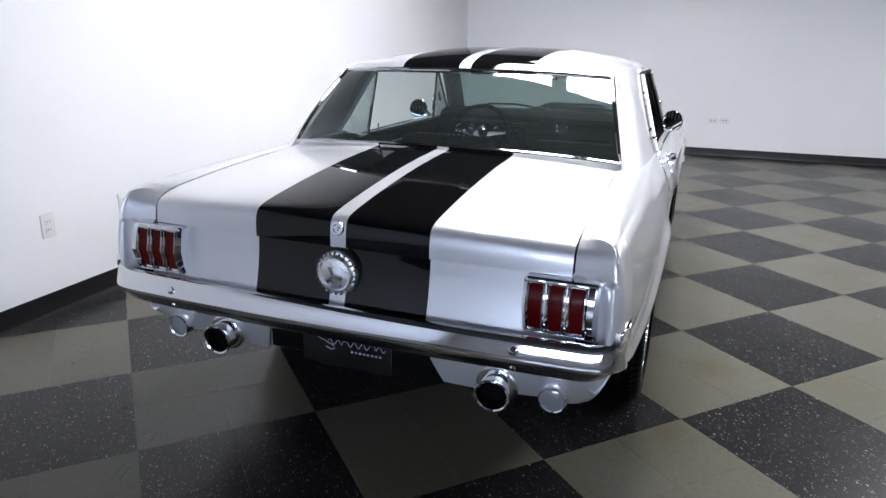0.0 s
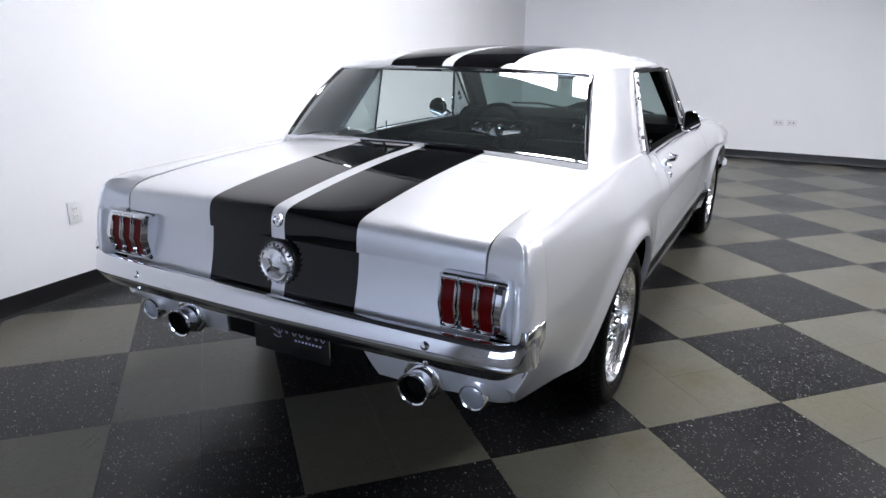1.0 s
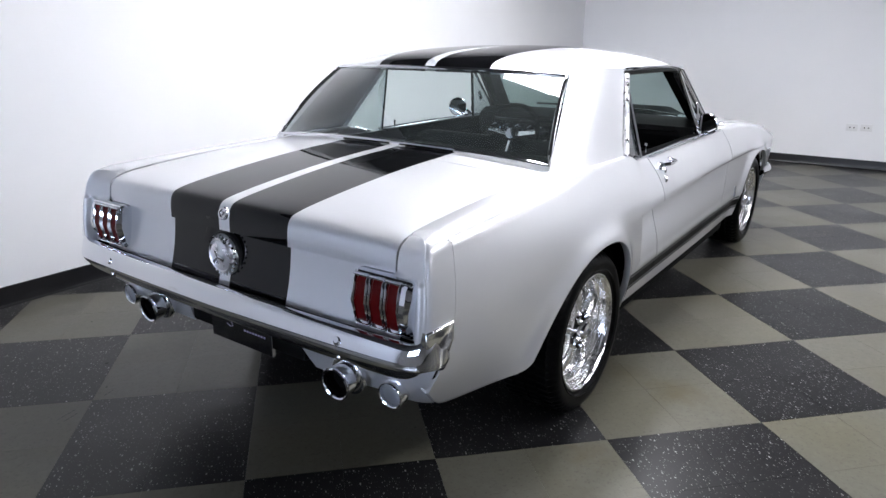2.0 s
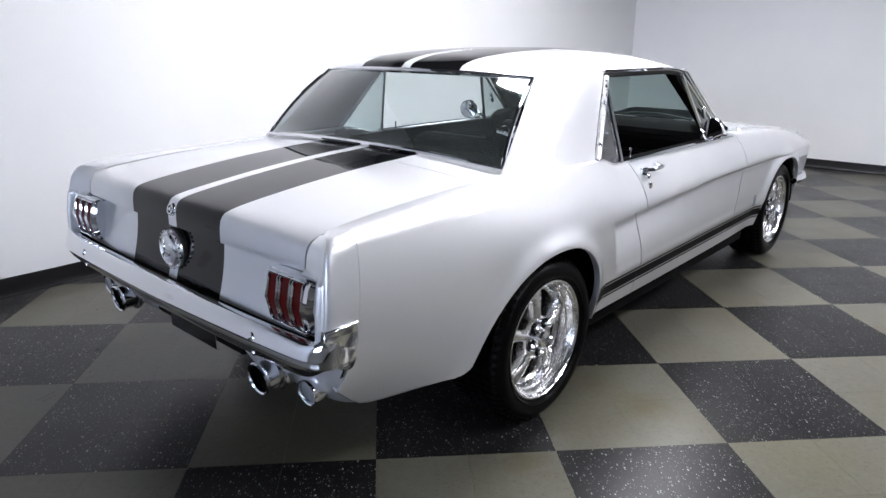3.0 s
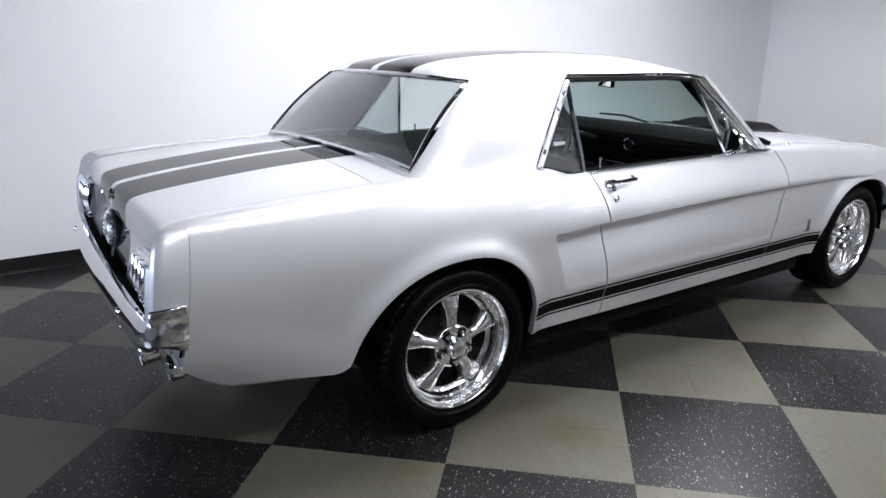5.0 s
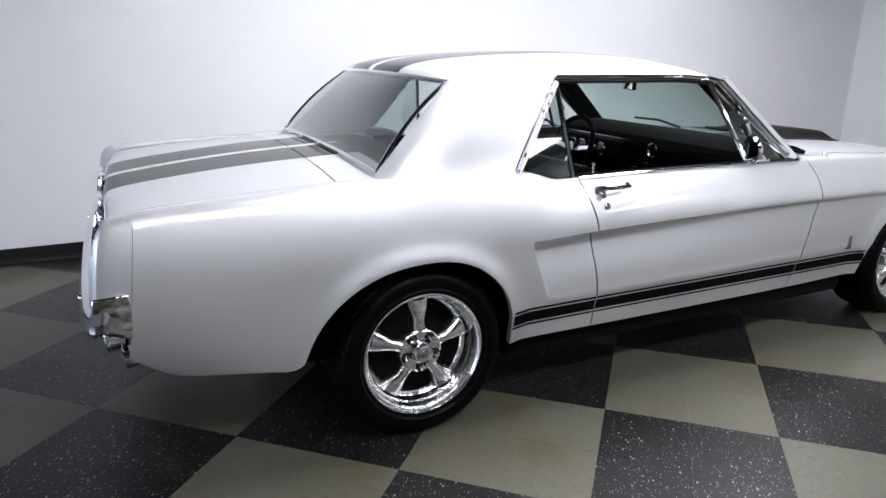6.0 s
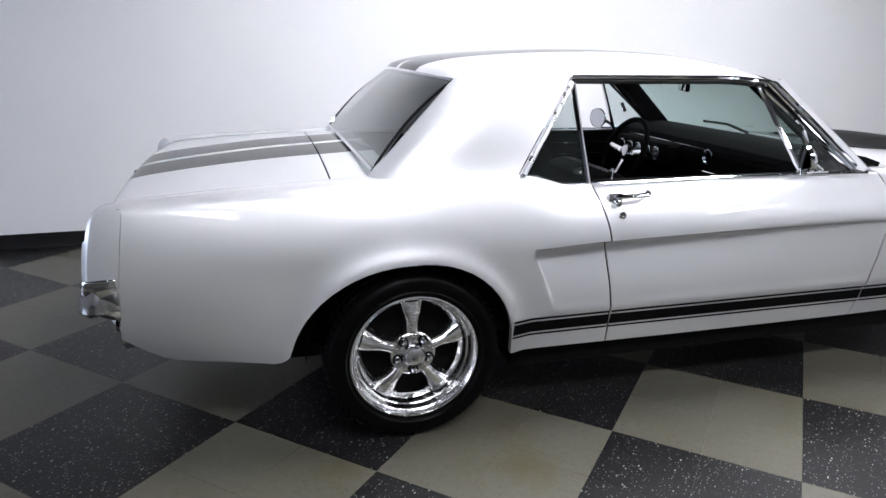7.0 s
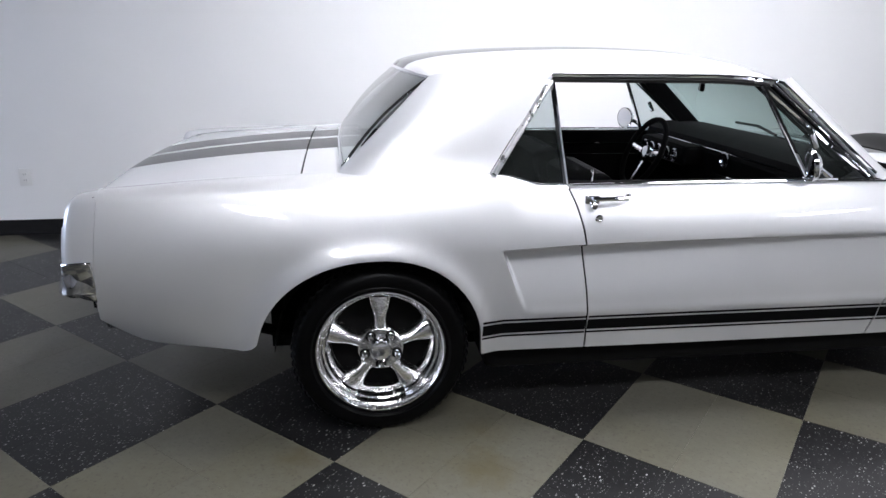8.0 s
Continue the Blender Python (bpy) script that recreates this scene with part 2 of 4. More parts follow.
def lathe(profile, segs=48, m=None):
    """Turns (radius, height) pairs round z."""
    bm = bmesh.new()
    rings = []
    for r, z in profile:
        if r < 1e-6:
            rings.append([bm.verts.new((0, 0, z))])
        else:
            rings.append([bm.verts.new((r * math.cos(2 * math.pi * k / segs), r * math.sin(2 * math.pi * k / segs), z)) for k in range(segs)])
    for a, b in zip(rings, rings[1:]):
        for k in range(segs):
            q = (k + 1) % segs
            if len(a) == 1 and len(b) == 1:
                continue
            if len(a) == 1:
                bm.faces.new((a[0], b[q], b[k]))
            elif len(b) == 1:
                bm.faces.new((a[k], a[q], b[0]))
            else:
                bm.faces.new((a[k], a[q], b[q], b[k]))
    bmesh.ops.recalc_face_normals(bm, faces=bm.faces[:])
    if m:
        bmesh.ops.transform(bm, matrix=m, verts=bm.verts[:])
    return bm


def join(*bms):
    """Puts several bmeshes into the first."""
    out = bms[0]
    for b in bms[1:]:
        me = bpy.data.meshes.new("tmp")
        b.to_mesh(me)
        b.free()
        out.from_mesh(me)
        bpy.data.meshes.remove(me)
    return out


def lerp(table, x):
    """Smoothly runs through (x, value) pairs."""
    xs, ys = [p[0] for p in table], [p[1] for p in table]
    if x <= xs[0]:
        return ys[0]
    if x >= xs[-1]:
        return ys[-1]
    k = max(i for i in range(len(xs)) if xs[i] <= x)
    k = min(k, len(xs) - 2)

    def slope(i):
        if i in (0, len(xs) - 1):
            j = 0 if i == 0 else i - 1
            return (ys[j + 1] - ys[j]) / (xs[j + 1] - xs[j])
        a, b = (ys[i] - ys[i - 1]) / (xs[i] - xs[i - 1]), (ys[i + 1] - ys[i]) / (xs[i + 1] - xs[i])
        return 0.0 if a * b <= 0 else 2 * a * b / (a + b)
    h = xs[k + 1] - xs[k]
    t = (x - xs[k]) / h
    return ((2 * t ** 3 - 3 * t * t + 1) * ys[k] + (t ** 3 - 2 * t * t + t) * h * slope(k)
            + (3 * t * t - 2 * t ** 3) * ys[k + 1] + (t ** 3 - t * t) * h * slope(k + 1))


def smooth(a, b, x):
    t = min(1.0, max(0.0, (x - a) / (b - a)))
    return t * t * (3 - 2 * t)


def span(a, b, n):
    return [a + (b - a) * i / (n - 1) for i in range(n)]


# ---- the room: walls stand at 45 degrees to the floor's checks ----
ROOM = pose(0, 0, 0, 0, 0, 45)                 # its x runs along the long wall, y towards it
WALL_Q, WALL_P, BACK_P, BACK_Q, HIGH = 2.85, 9.16, -6.0, -9.5, 3.0


def room_wall(name, cx, cy, sx, sy, label, paint_mat=None):
    ob = part(name, box(sx, sy, HIGH, (cx, cy, HIGH / 2)), paint_mat or WALL)
    ob.matrix_world = ROOM
    tagged(ob, label, "wall", kind="structure")
    return ob


room_wall("wall_north", (WALL_P + BACK_P) / 2, WALL_Q + 0.06, WALL_P - BACK_P, 0.12, "long white painted showroom wall with black base")
room_wall("wall_east", WALL_P + 0.06, (WALL_Q + BACK_Q) / 2, 0.12, WALL_Q - BACK_Q + 0.24, "white painted end wall of the showroom")
room_wall("wall_south", (WALL_P + BACK_P) / 2, BACK_Q - 0.06, WALL_P - BACK_P, 0.12, "plain grey wall behind the walk", BACK_WALL)
# west wall behind the walk, with a shop window that lets in cool daylight
WIN_Q0, WIN_Q1, WIN_Z0, WIN_Z1 = -2.4, 1.6, 1.2, 2.6
west = []
for q0, q1, z0, z1 in ((BACK_Q - 0.12, WIN_Q0, 0, HIGH), (WIN_Q1, WALL_Q + 0.12, 0, HIGH), (WIN_Q0, WIN_Q1, 0, WIN_Z0), (WIN_Q0, WIN_Q1, WIN_Z1, HIGH)):
    west.append(box(0.12, q1 - q0, z1 - z0, (BACK_P - 0.06, (q0 + q1) / 2, (z0 + z1) / 2)))
west = part("wall_west", join(*west), BACK_WALL)
west.matrix_world = ROOM
tagged(west, "plain grey end wall behind the walk", "wall", kind="structure")
window = part("window_1", box(0.16, WIN_Q1 - WIN_Q0 + 0.12, 0.06, (BACK_P - 0.03, (WIN_Q0 + WIN_Q1) / 2, WIN_Z0 - 0.03), 0.006), PLASTIC)
window.matrix_world = ROOM
tagged(window, "wide white-framed shop window letting in daylight", "window", kind="structure")
for q in span(WIN_Q0, WIN_Q1, 4):
    part("window_frame", box(0.05, 0.06, WIN_Z1 - WIN_Z0, (BACK_P - 0.055, q, (WIN_Z0 + WIN_Z1) / 2), 0.004), PLASTIC, window)
part("window_frame", box(0.05, WIN_Q1 - WIN_Q0, 0.06, (BACK_P - 0.050, (WIN_Q0 + WIN_Q1) / 2, WIN_Z1 - 0.03), 0.004), PLASTIC, window)
sky = part("backdrop", box(0.02, 7.0, 4.0, (BACK_P - 0.9, (WIN_Q0 + WIN_Q1) / 2, 1.6)), DAYLIGHT)
sky.matrix_world = ROOM
tagged(sky, "plain pale blue daylight outside the window", "sky", kind="structure")
ceiling = part("ceiling", box(WALL_P - BACK_P + 0.3, WALL_Q - BACK_Q + 0.3, 0.1, ((WALL_P + BACK_P) / 2, (WALL_Q + BACK_Q) / 2, HIGH + 0.05)), CEIL)
ceiling.matrix_world = ROOM
tagged(ceiling, "flat black ceiling with fluorescent panels", "ceiling", kind="structure")


def baseboard(name, length, at, turn):
    """A black vinyl cove base: upright, with a small toe that curves on to the floor."""
    prof = [(0.0, 0.102), (0.006, 0.100), (0.008, 0.05), (0.009, 0.02), (0.013, 0.009), (0.024, 0.003), (0.03, 0.001), (0.0, 0.001)]
    bm = sheet([[(x, -d, z) for d, z in prof] for x in (-length / 2, length / 2)], (0, -1, 0.3))
    ob = part(name, bm, BASE_BLACK)
    ob.matrix_world = ROOM @ pose(*at, 0, 0, turn)
    tagged(ob, "glossy black vinyl cove base along the wall", "baseboard", kind="structure")


baseboard("baseboard_north", WALL_P - BACK_P, ((WALL_P + BACK_P) / 2, WALL_Q, 0), 0)
baseboard("baseboard_east", WALL_Q - BACK_Q, (WALL_P, (WALL_Q + BACK_Q) / 2, 0), -90)


def ceiling_light():
    thing = tagged(new("ceiling_light"), "long fluorescent ceiling panel with lit white diffuser", "ceiling light", "ceiling lights")
    frame_bm = join(*[box(*s, at=a) for s, a in (((1.3, 0.03, 0.05), (0, 0.315, 0)), ((1.3, 0.03, 0.05), (0, -0.315, 0)), ((0.03, 0.6, 0.05), (0.635, 0, 0)), ((0.03, 0.6, 0.05), (-0.635, 0, 0)))])
    part("frame", frame_bm, PLASTIC, thing)
    part("diffuser", box(1.24, 0.6, 0.02), GLOW, thing, "lit white diffuser")
    return thing


lamp = ceiling_light()
ROWS_OF_LIGHTS = ((0.85, (3.4, 5.9)), (0.10, (3.4,)), (-2.2, (2.4, 5.2)), (-5.2, (1.0, 8.2)))
spots = [(p, q) for q, places in ROWS_OF_LIGHTS for p in places]
for k, (p, q) in enumerate(spots):
    m = ROOM @ pose(p, q, HIGH - 0.027, 0, 0, 90 if q < -3 else 0)
    if k:
        copy_thing(lamp, m)
    else:
        lamp.matrix_world = m

# ---- the car: x to its right, y ahead from the rear axle, z up ----
AXIS = 43.0
CAR = Matrix.Translation((1.153, 2.3195, 0)) @ pose(0, 0, 0, 0, 0, AXIS - 90)
car = tagged(new("car"), "pearl silver two-door hardtop with twin black racing stripes", "car")
car.matrix_world = CAR
AXLE_R, AXLE_F, HUB_Z = 0.025, 2.77, 0.304

SHOULDER = [(-0.95, 0.870), (-0.83, 0.877), (-0.5, 0.886), (-0.1, 0.894), (0.2, 0.904), (0.38, 0.904), (0.46, 0.896), (0.56, 0.869), (0.64, 0.862), (1.2, 0.868), (1.9, 0.862), (2.5, 0.838), (3.1, 0.785), (3.36, 0.74)]
CREASE_Z = [(-1.0, 0.665), (0.43, 0.667), (0.71, 0.678), (1.8, 0.69), (2.6, 0.685), (3.4, 0.67)]
CREASE_X = [(-0.96, 0.808), (-0.83, 0.819), (-0.5, 0.834), (0.0, 0.846), (0.5, 0.838), (1.0, 0.83), (2.0, 0.815), (2.77, 0.812), (3.2, 0.80), (3.45, 0.785)]
SHOULDER_X = [(-0.95, 0.775), (-0.83, 0.783), (-0.4, 0.780), (0.0, 0.766), (0.6, 0.757), (1.9, 0.752), (2.8, 0.745), (3.45, 0.72)]
SILL_X = [(-0.95, 0.64), (-0.76, 0.668), (-0.6, 0.71), (-0.39, 0.764), (-0.1, 0.783), (0.4, 0.778), (2.0, 0.763), (2.4, 0.756), (3.1, 0.745), (3.45, 0.71)]
BOTTOM = [(-0.95, 0.50), (-0.90, 0.455), (-0.84, 0.400), (-0.775, 0.346), (-0.72, 0.328), (-0.62, 0.322), (-0.39, 0.313), (0.1, 0.29), (0.38, 0.272), (1.9, 0.264), (2.4, 0.272), (2.8, 0.30), (3.1, 0.335), (3.25, 0.37), (3.36, 0.42)]
ROUND = [(-0.95, 0.040), (-0.3, 0.036), (0.1, 0.010), (1.95, 0.008), (2.2, 0.022), (3.4, 0.03)]
SEAM = [(0.45, -0.884), (0.53, -0.874), (0.70, -0.852), (0.87, -0.832)]
GAP_BACK = [(0.25, 0.765), (0.33, 0.759), (0.685, 0.718), (0.80, 0.69), (0.87, 0.662)]
GAP_FRONT = [(0.25, 1.90), (0.41, 1.925), (0.60, 1.965), (0.68, 1.985), (0.78, 1.962), (0.87, 1.915)]


def bez(a, b, c, t):
    a, b, c = Vector(a), Vector(b), Vector(c)
    return a * (1 - t) ** 2 + b * 2 * t * (1 - t) + c * t * t


def mixv(a, b, t):
    return tuple(p + (q - p) * t for p, q in zip(a, b))


def ss(p, s):
    return (p[0] * s, p[1], p[2])


def arch(y):
    """Height of the wheel opening's edge above the ground at y, or 0."""
    for centre, back, ahead in ((AXLE_R, 0.412, 0.350), (AXLE_F, 0.375, 0.37)):
        d = y - centre
        w = ahead if d > 0 else back
        if centre == AXLE_R and -w - 0.05 < d <= -w:
            return 0.318 + 0.030 * (1 - (-d - w) / 0.05) ** 2
        if abs(d) < w:
            return 0.305 + 0.345 * math.sqrt(max(0.0, 1 - (abs(d) / w) ** 2.2))
    return 0.0


def near_arch(y, z):
    """Distance outside the wheel opening, roughly."""
    best = 9.0
    for centre, back, ahead in ((AXLE_R, 0.412, 0.350), (AXLE_F, 0.375, 0.37)):
        d = y - centre
        w = ahead if d > 0 else back
        rho = math.sqrt(max(1e-6, (abs(d) / w) ** 2.2 + (max(0.0, z - 0.305) / 0.345) ** 2))
        best = min(best, abs(rho - 1) * 0.35)
    return best


def side_x(y, z):
    """Half width of the car's flank."""
    top, c = lerp(SHOULDER, y), lerp(CREASE_Z, y)
    xc, xs, sill = lerp(CREASE_X, y), lerp(SHOULDER_X, y), lerp(SILL_X, y)
    if z >= c:
        a = max(0.0, (top - z) / (top - c))
        x = xs + (xc - xs) * (1 - (1 - a) ** 1.7)
    else:
        b = (c - z) / (c - 0.28)
        x = xc - (xc - sill) * max(0.0, b) ** 1.9
        edge = 0.428 + (0.667 - z) * 0.40
        deep = smooth(edge - 0.003, edge + 0.015, y) * (0.040 * (1 - smooth(0.55, 2.2, y)) + 0.015) * (1 - smooth(2.2, 3.2, y))
        x -= deep * smooth(0.0, 0.020, c - z) * (1 - smooth(0.03, 0.245, c - z) ** 0.9)
        if y > 0.5:
            x += 0.006 * math.exp(-((z - 0.425) / 0.02) ** 2) * smooth(0.5, 0.56, y)
    x += 0.020 * math.exp(-(near_arch(y, z) / 0.045) ** 2)
    return x


def flank(name, s, y0, y1, cols, rows, back, ahead, top_edge, label=""):
    """One panel of the flank; s: 1 for the right side, -1 for the left; back and ahead: the lines (height, y) that it ends on."""
    grid = []
    for y in cols:
        wb, wa = 1 - smooth(0.0, 0.3, y - y0), 1 - smooth(0.0, 0.28, y1 - y)
        ye = y + ((lerp(back, 0.4) - y0) * wb if back is SEAM else 0.0)
        low, high = max(lerp(BOTTOM, ye), arch(y)), lerp(SHOULDER, y)
        crease = lerp(CREASE_Z, y)
        under = max(crease - 0.022, low + 0.004)
        soft = lerp(ROUND, y)
        heights = span(low, under, rows * 2 // 3)[:-1] + span(under, crease, 6)[:-1] + span(crease, high - soft, rows // 3)
        lean = smooth(0.378, 0.425, y) * (1 - smooth(0.45, 0.71, y)) if name == "quarter_panel" else 0.0
        col = []
        for z in heights:
            yy = y + (lerp(back, z) + (0.0010 if back is SEAM else 0.0032) - y0) * wb + lean * 0.4 * max(0.0, 0.667 - max(z, 0.42))
            if ahead:
                yy += (lerp(ahead, z) - 0.0032 - y1) * wa
            col.append((s * side_x(yy, z), yy, z))
        x0, yl, zl = col[0]
        yt = col[-1][1]
        corner, (xi, zi) = (s * side_x(yt, high), yt, high), top_edge(yt)
        inner = (s * xi, yt, zi)
        turn = mixv(corner, inner, min(0.55, soft * 1.3 / max(0.02, abs(corner[0]) - xi)))
        lift = Vector((0, 0, 0.003))
        turn = tuple(Vector(turn) + lift * 0.8)
        over = [tuple(bez(col[-1], Vector(corner) + lift * 0.4, turn, k / 6)) for k in range(1, 7)]
        over += [tuple(Vector(mixv(turn, inner, k / 5)) + lift * 0.35 * math.sin(math.pi * k / 5)) for k in range(1, 6)]
        grid.append([(x0 - s * 0.026, yl, zl + 0.004), (x0 - s * 0.010, yl, zl - 0.003)] + col + over)
    return part(name, sheet(grid, (s, 0, 0.1), 0.012), PAINT, car, label, sharp=48)


DECK_SIDE = [(-0.917, 0.762), (-0.916, 0.782), (-0.911, 0.812), (-0.902, 0.828), (-0.888, 0.838), (-0.86, 0.847), (-0.8, 0.857), (-0.5, 0.882), (-0.226, 0.896), (0.05, 0.91)]


def deck_edge(y):
    """Inner edge of the quarter panel's top."""
    return (0.6715 + 0.025 * smooth(0.1, 0.6, y), lerp(DECK_SIDE, y) + 0.004 if y < 0.38 else lerp(SHOULDER, y) - 0.004)


def hood_edge(y):
    return (0.655 - 0.03 * smooth(2.0, 3.4, y), lerp(SHOULDER, y) + 0.012)


ARC = [math.cos(math.pi * k / 26) for k in range(27)]
q_cols = span(-0.828, -0.45, 13) + span(-0.437, -0.388, 8) + [AXLE_R - 0.029 - 0.3745 * c for c in ARC][1:-1] + span(0.378, 0.47, 22) + span(0.48, 0.71, 14)
q_cols = sorted(set(round(y, 4) for y in q_cols))
d_cols = span(0.71, 1.94, 34)
f_cols = sorted(set(round(y, 4) for y in span(1.94, 2.39, 10) + [AXLE_F - 0.0025 - 0.371 * c for c in ARC][1:-1] + span(3.145, 3.36, 8)))
for s in (1, -1):
    flank("quarter_panel", s, -0.828, 0.71, q_cols, 66, SEAM, GAP_BACK, deck_edge)
    flank("door", s, 0.71, 1.94, d_cols, 66, GAP_BACK, GAP_FRONT, lambda y: (0.715, lerp(SHOULDER, y) - 0.002))
    flank("front_fender", s, 1.94, 3.36, f_cols, 34, GAP_FRONT, None, hood_edge)

    # black strips behind the panel gaps, put in as the shade inside them
    for table in (GAP_BACK, GAP_FRONT, SEAM):
        rows = [[(s * (side_x(lerp(table, z) + d, z) - 0.0045), lerp(table, z) + d, z) for d in (-0.012, 0.0, 0.012)] for z in span(0.275 if table is not SEAM else 0.49, 0.855, 30)]
        part("panel_gap_shade", sheet(rows, (s, 0, 0)), SHADOW, car, "black strip shading a panel gap")

    # three black lines along the sill
    for name, z_at, tall in (("sill_stripe", 0.370, 0.041), ("sill_pinstripe", 0.402, 0.007), ("sill_pinstripe", 0.338, 0.006)):
        for y0, y1 in ((0.375, 0.7515), (0.7590, 1.9145), (1.9215, 2.392)):
            ys = span(y0, y1, max(6, int((y1 - y0) * 16)))
            drop = lambda y: 0.0 - 0.006 * smooth(0.4, 2.4, y)
            rows = [[(s * (side_x(y, z_at + drop(y) + k * tall / 6) + 0.0025), y, z_at + drop(y) + k * tall / 6) for k in (-3, -2, -1, 0, 1, 2, 3)] for y in ys]
            part(name, sheet(rows, (s, 0, 0), 0.002), BLACK_GLOSS, car, "black sill stripe")

    # tail cap behind the quarter panel: runs back from the seam, turns the corner, and carries the decklid's lip on over the tail light
    REAR = [(0.60, -0.966), (0.66, -0.963), (0.71, -0.958), (0.78, -0.947), (0.82, -0.937), (0.85, -0.923), (0.873, -0.906)]
    LIP = [(0.759, -0.906), (0.785, -0.904), (0.812, -0.899), (0.828, -0.890), (0.838, -0.878), (0.846, -0.853)]

    def cap_point(u, z):
        yr, ys = lerp(REAR, z), lerp(SEAM, z) - 0.0005
        cx = side_x(yr + 0.02, z) - 0.004 - 0.006 * smooth(0.8, 0.868, z)
        round_off = 0.009 * math.exp(-((u - 1) / 0.11) ** 2)
        if u <= 1:
            sx = side_x(ys, z)
            return (sx + (cx - sx) * u ** 1.3 - round_off, ys + (yr - ys) * u + round_off, z)
        w = u - 1
        x = cx + (0.6725 - cx) * w
        over = yr + (lerp(LIP, z) - yr) * w ** 0.75
        under = yr + (-0.922 - yr) * (1 - smooth(0.746, 0.776, x))
        k = smooth(0.758, 0.772, z)
        return (x - round_off, under + (over - under) * k + round_off, z)

    grid = []
    for u in (0, 0.2, 0.4, 0.6, 0.78, 0.88, 0.93, 0.97, 1.0, 1.03, 1.07, 1.12, 1.16, 1.2, 1.24, 1.28, 1.32, 1.37, 1.44, 1.54, 1.66, 1.8, 1.9, 2.0):
        rim_z = 0.877 - 0.012 * min(u, 1) - 0.012 * max(0, u - 1)
        zs = [0.60, 0.625, 0.648, 0.67, 0.70, 0.73, 0.748, 0.756, 0.759, 0.762, 0.765, 0.768, 0.772, 0.78, 0.792, 0.806, 0.82, 0.833]
        row = [cap_point(u, z) for z in zs]
        edge, inner = Vector(cap_point(u, rim_z)), Vector((0.6725, -0.8325 - 0.0185 * u / 2, 0.857 - 0.011 * u / 2))
        lift = Vector((0, 0, 0.004 * (1 - u / 2)))
        turn = edge + (inner - edge) * 0.42 + lift * 0.9
        foot = Vector(row[-1])
        row += [tuple(bez(foot, edge + lift * 0.4, turn, k / 8)) for k in range(1, 9)]
        row += [tuple(turn + (inner - turn) * k / 4 + lift * 0.3 * math.sin(math.pi * k / 4)) for k in range(1, 5)]
        grid.append([ss(q, s) for q in row])
    part("tail_cap", sheet(grid, (s, -1, 0.1), 0.006), PAINT, car, "pearl silver end cap of the rear wing", sharp=70)

    # valance under the bumper: runs out along the tail, rounds the corner and meets the quarter panel's lower edge
    def rear_face(x, v):
        low = 0.366 + 0.012 * smooth(0.45, 0.60, x)
        return (x + 0.07 * max(0.0, 1 - (x - 0.235) / 0.17) * (1 - v), -0.902 + 0.05 * (1 - v) ** 2, low + (0.562 - low) * v)

    def corner_edge(v):
        if v < 0.6:
            y = -0.768 - 0.115 * v / 0.6
            z = lerp(BOTTOM, y) + 0.006
        else:
            y, z = -0.883 + 0.006 * (v - 0.6) / 0.4, 0.452 + 0.110 * (v - 0.6) / 0.4
        return (side_x(y, z) - 0.004, y, z)

    cols = [[rear_face(x, v) for v in span(0, 1, 13)] for x in span(0.235, 0.58, 9)]
    for t in span(0.08, 1, 13):
        col = []
        for v in span(0, 1, 13):
            a, c = rear_face(0.58, v), corner_edge(v)
            col.append(tuple(bez(a, (c[0] - 0.012, a[1] + 0.004, (a[2] + c[2]) / 2), c, t)))
        cols.append(col)
    part("rear_valance", sheet([[ss(p, s) for p in col] for col in cols], (0.3 * s, -1, 0), 0.01), PAINT, car, "pearl silver lower rear valance")

# decklid, panel before the rear glass, tail panel
DECK_MID = [(-0.917, 0.762), (-0.9165, 0.79), (-0.913, 0.822), (-0.906, 0.838), (-0.893, 0.849), (-0.865, 0.857), (-0.8, 0.868), (-0.6, 0.894), (-0.4, 0.914), (-0.226, 0.926), (-0.10, 0.934), (0.02, 0.94)]


def deck_z(x, y):
    a = abs(x) / 0.677
    return lerp(DECK_MID, y) * (1 - a ** 2.2) + lerp(DECK_SIDE, y) * a ** 2.2


deck_y = [-0.917, -0.9165, -0.915, -0.911, -0.905, -0.897, -0.889, -0.878, -0.865, -0.84] + span(-0.8, -0.229, 16)
part("decklid", sheet([[(x, y + 0.012 * (abs(x) / 0.67) ** 2 * smooth(-0.8, -0.9, y), deck_z(x, y)) for x in span(-0.667, 0.667, 41)] for y in deck_y], (0, 0, 1), 0.014), STRIPED, car,
     "pearl silver decklid with twin black stripes", sharp=50)
part("rear_deck_panel", sheet([[(x, y, deck_z(x, y) - 0.001) for x in span(-0.69, 0.69, 41)] for y in span(-0.223, -0.02, 9)], (0, 0, 1), 0.012), STRIPED, car, "striped panel between decklid and rear glass")
# black sheet under the decklid, its colour standing in for the seam's shade
part("deck_gap_shade", sheet([[(x, y, deck_z(x, y) - 0.007) for x in span(-0.69, 0.69, 21)] for y in span(-0.85, -0.05, 15)], (0, 0, 1)), SHADOW, car, "black sheet shading the gap round the decklid")
tail_rows = []
for z in span(0.585, 0.766, 9):
    k = (z - 0.585) / 0.181
    y = -0.940 + 0.036 * k + 0.006 * math.sin(math.pi * k)
    tail_rows.append([(x, y + 0.012 * (abs(x) / 0.67) ** 2, z) for x in span(-0.69, 0.69, 41)])
part("tail_panel", sheet(tail_rows, (0, -1, 0), 0.01), STRIPED, car, "pearl silver tail panel with black stripes")
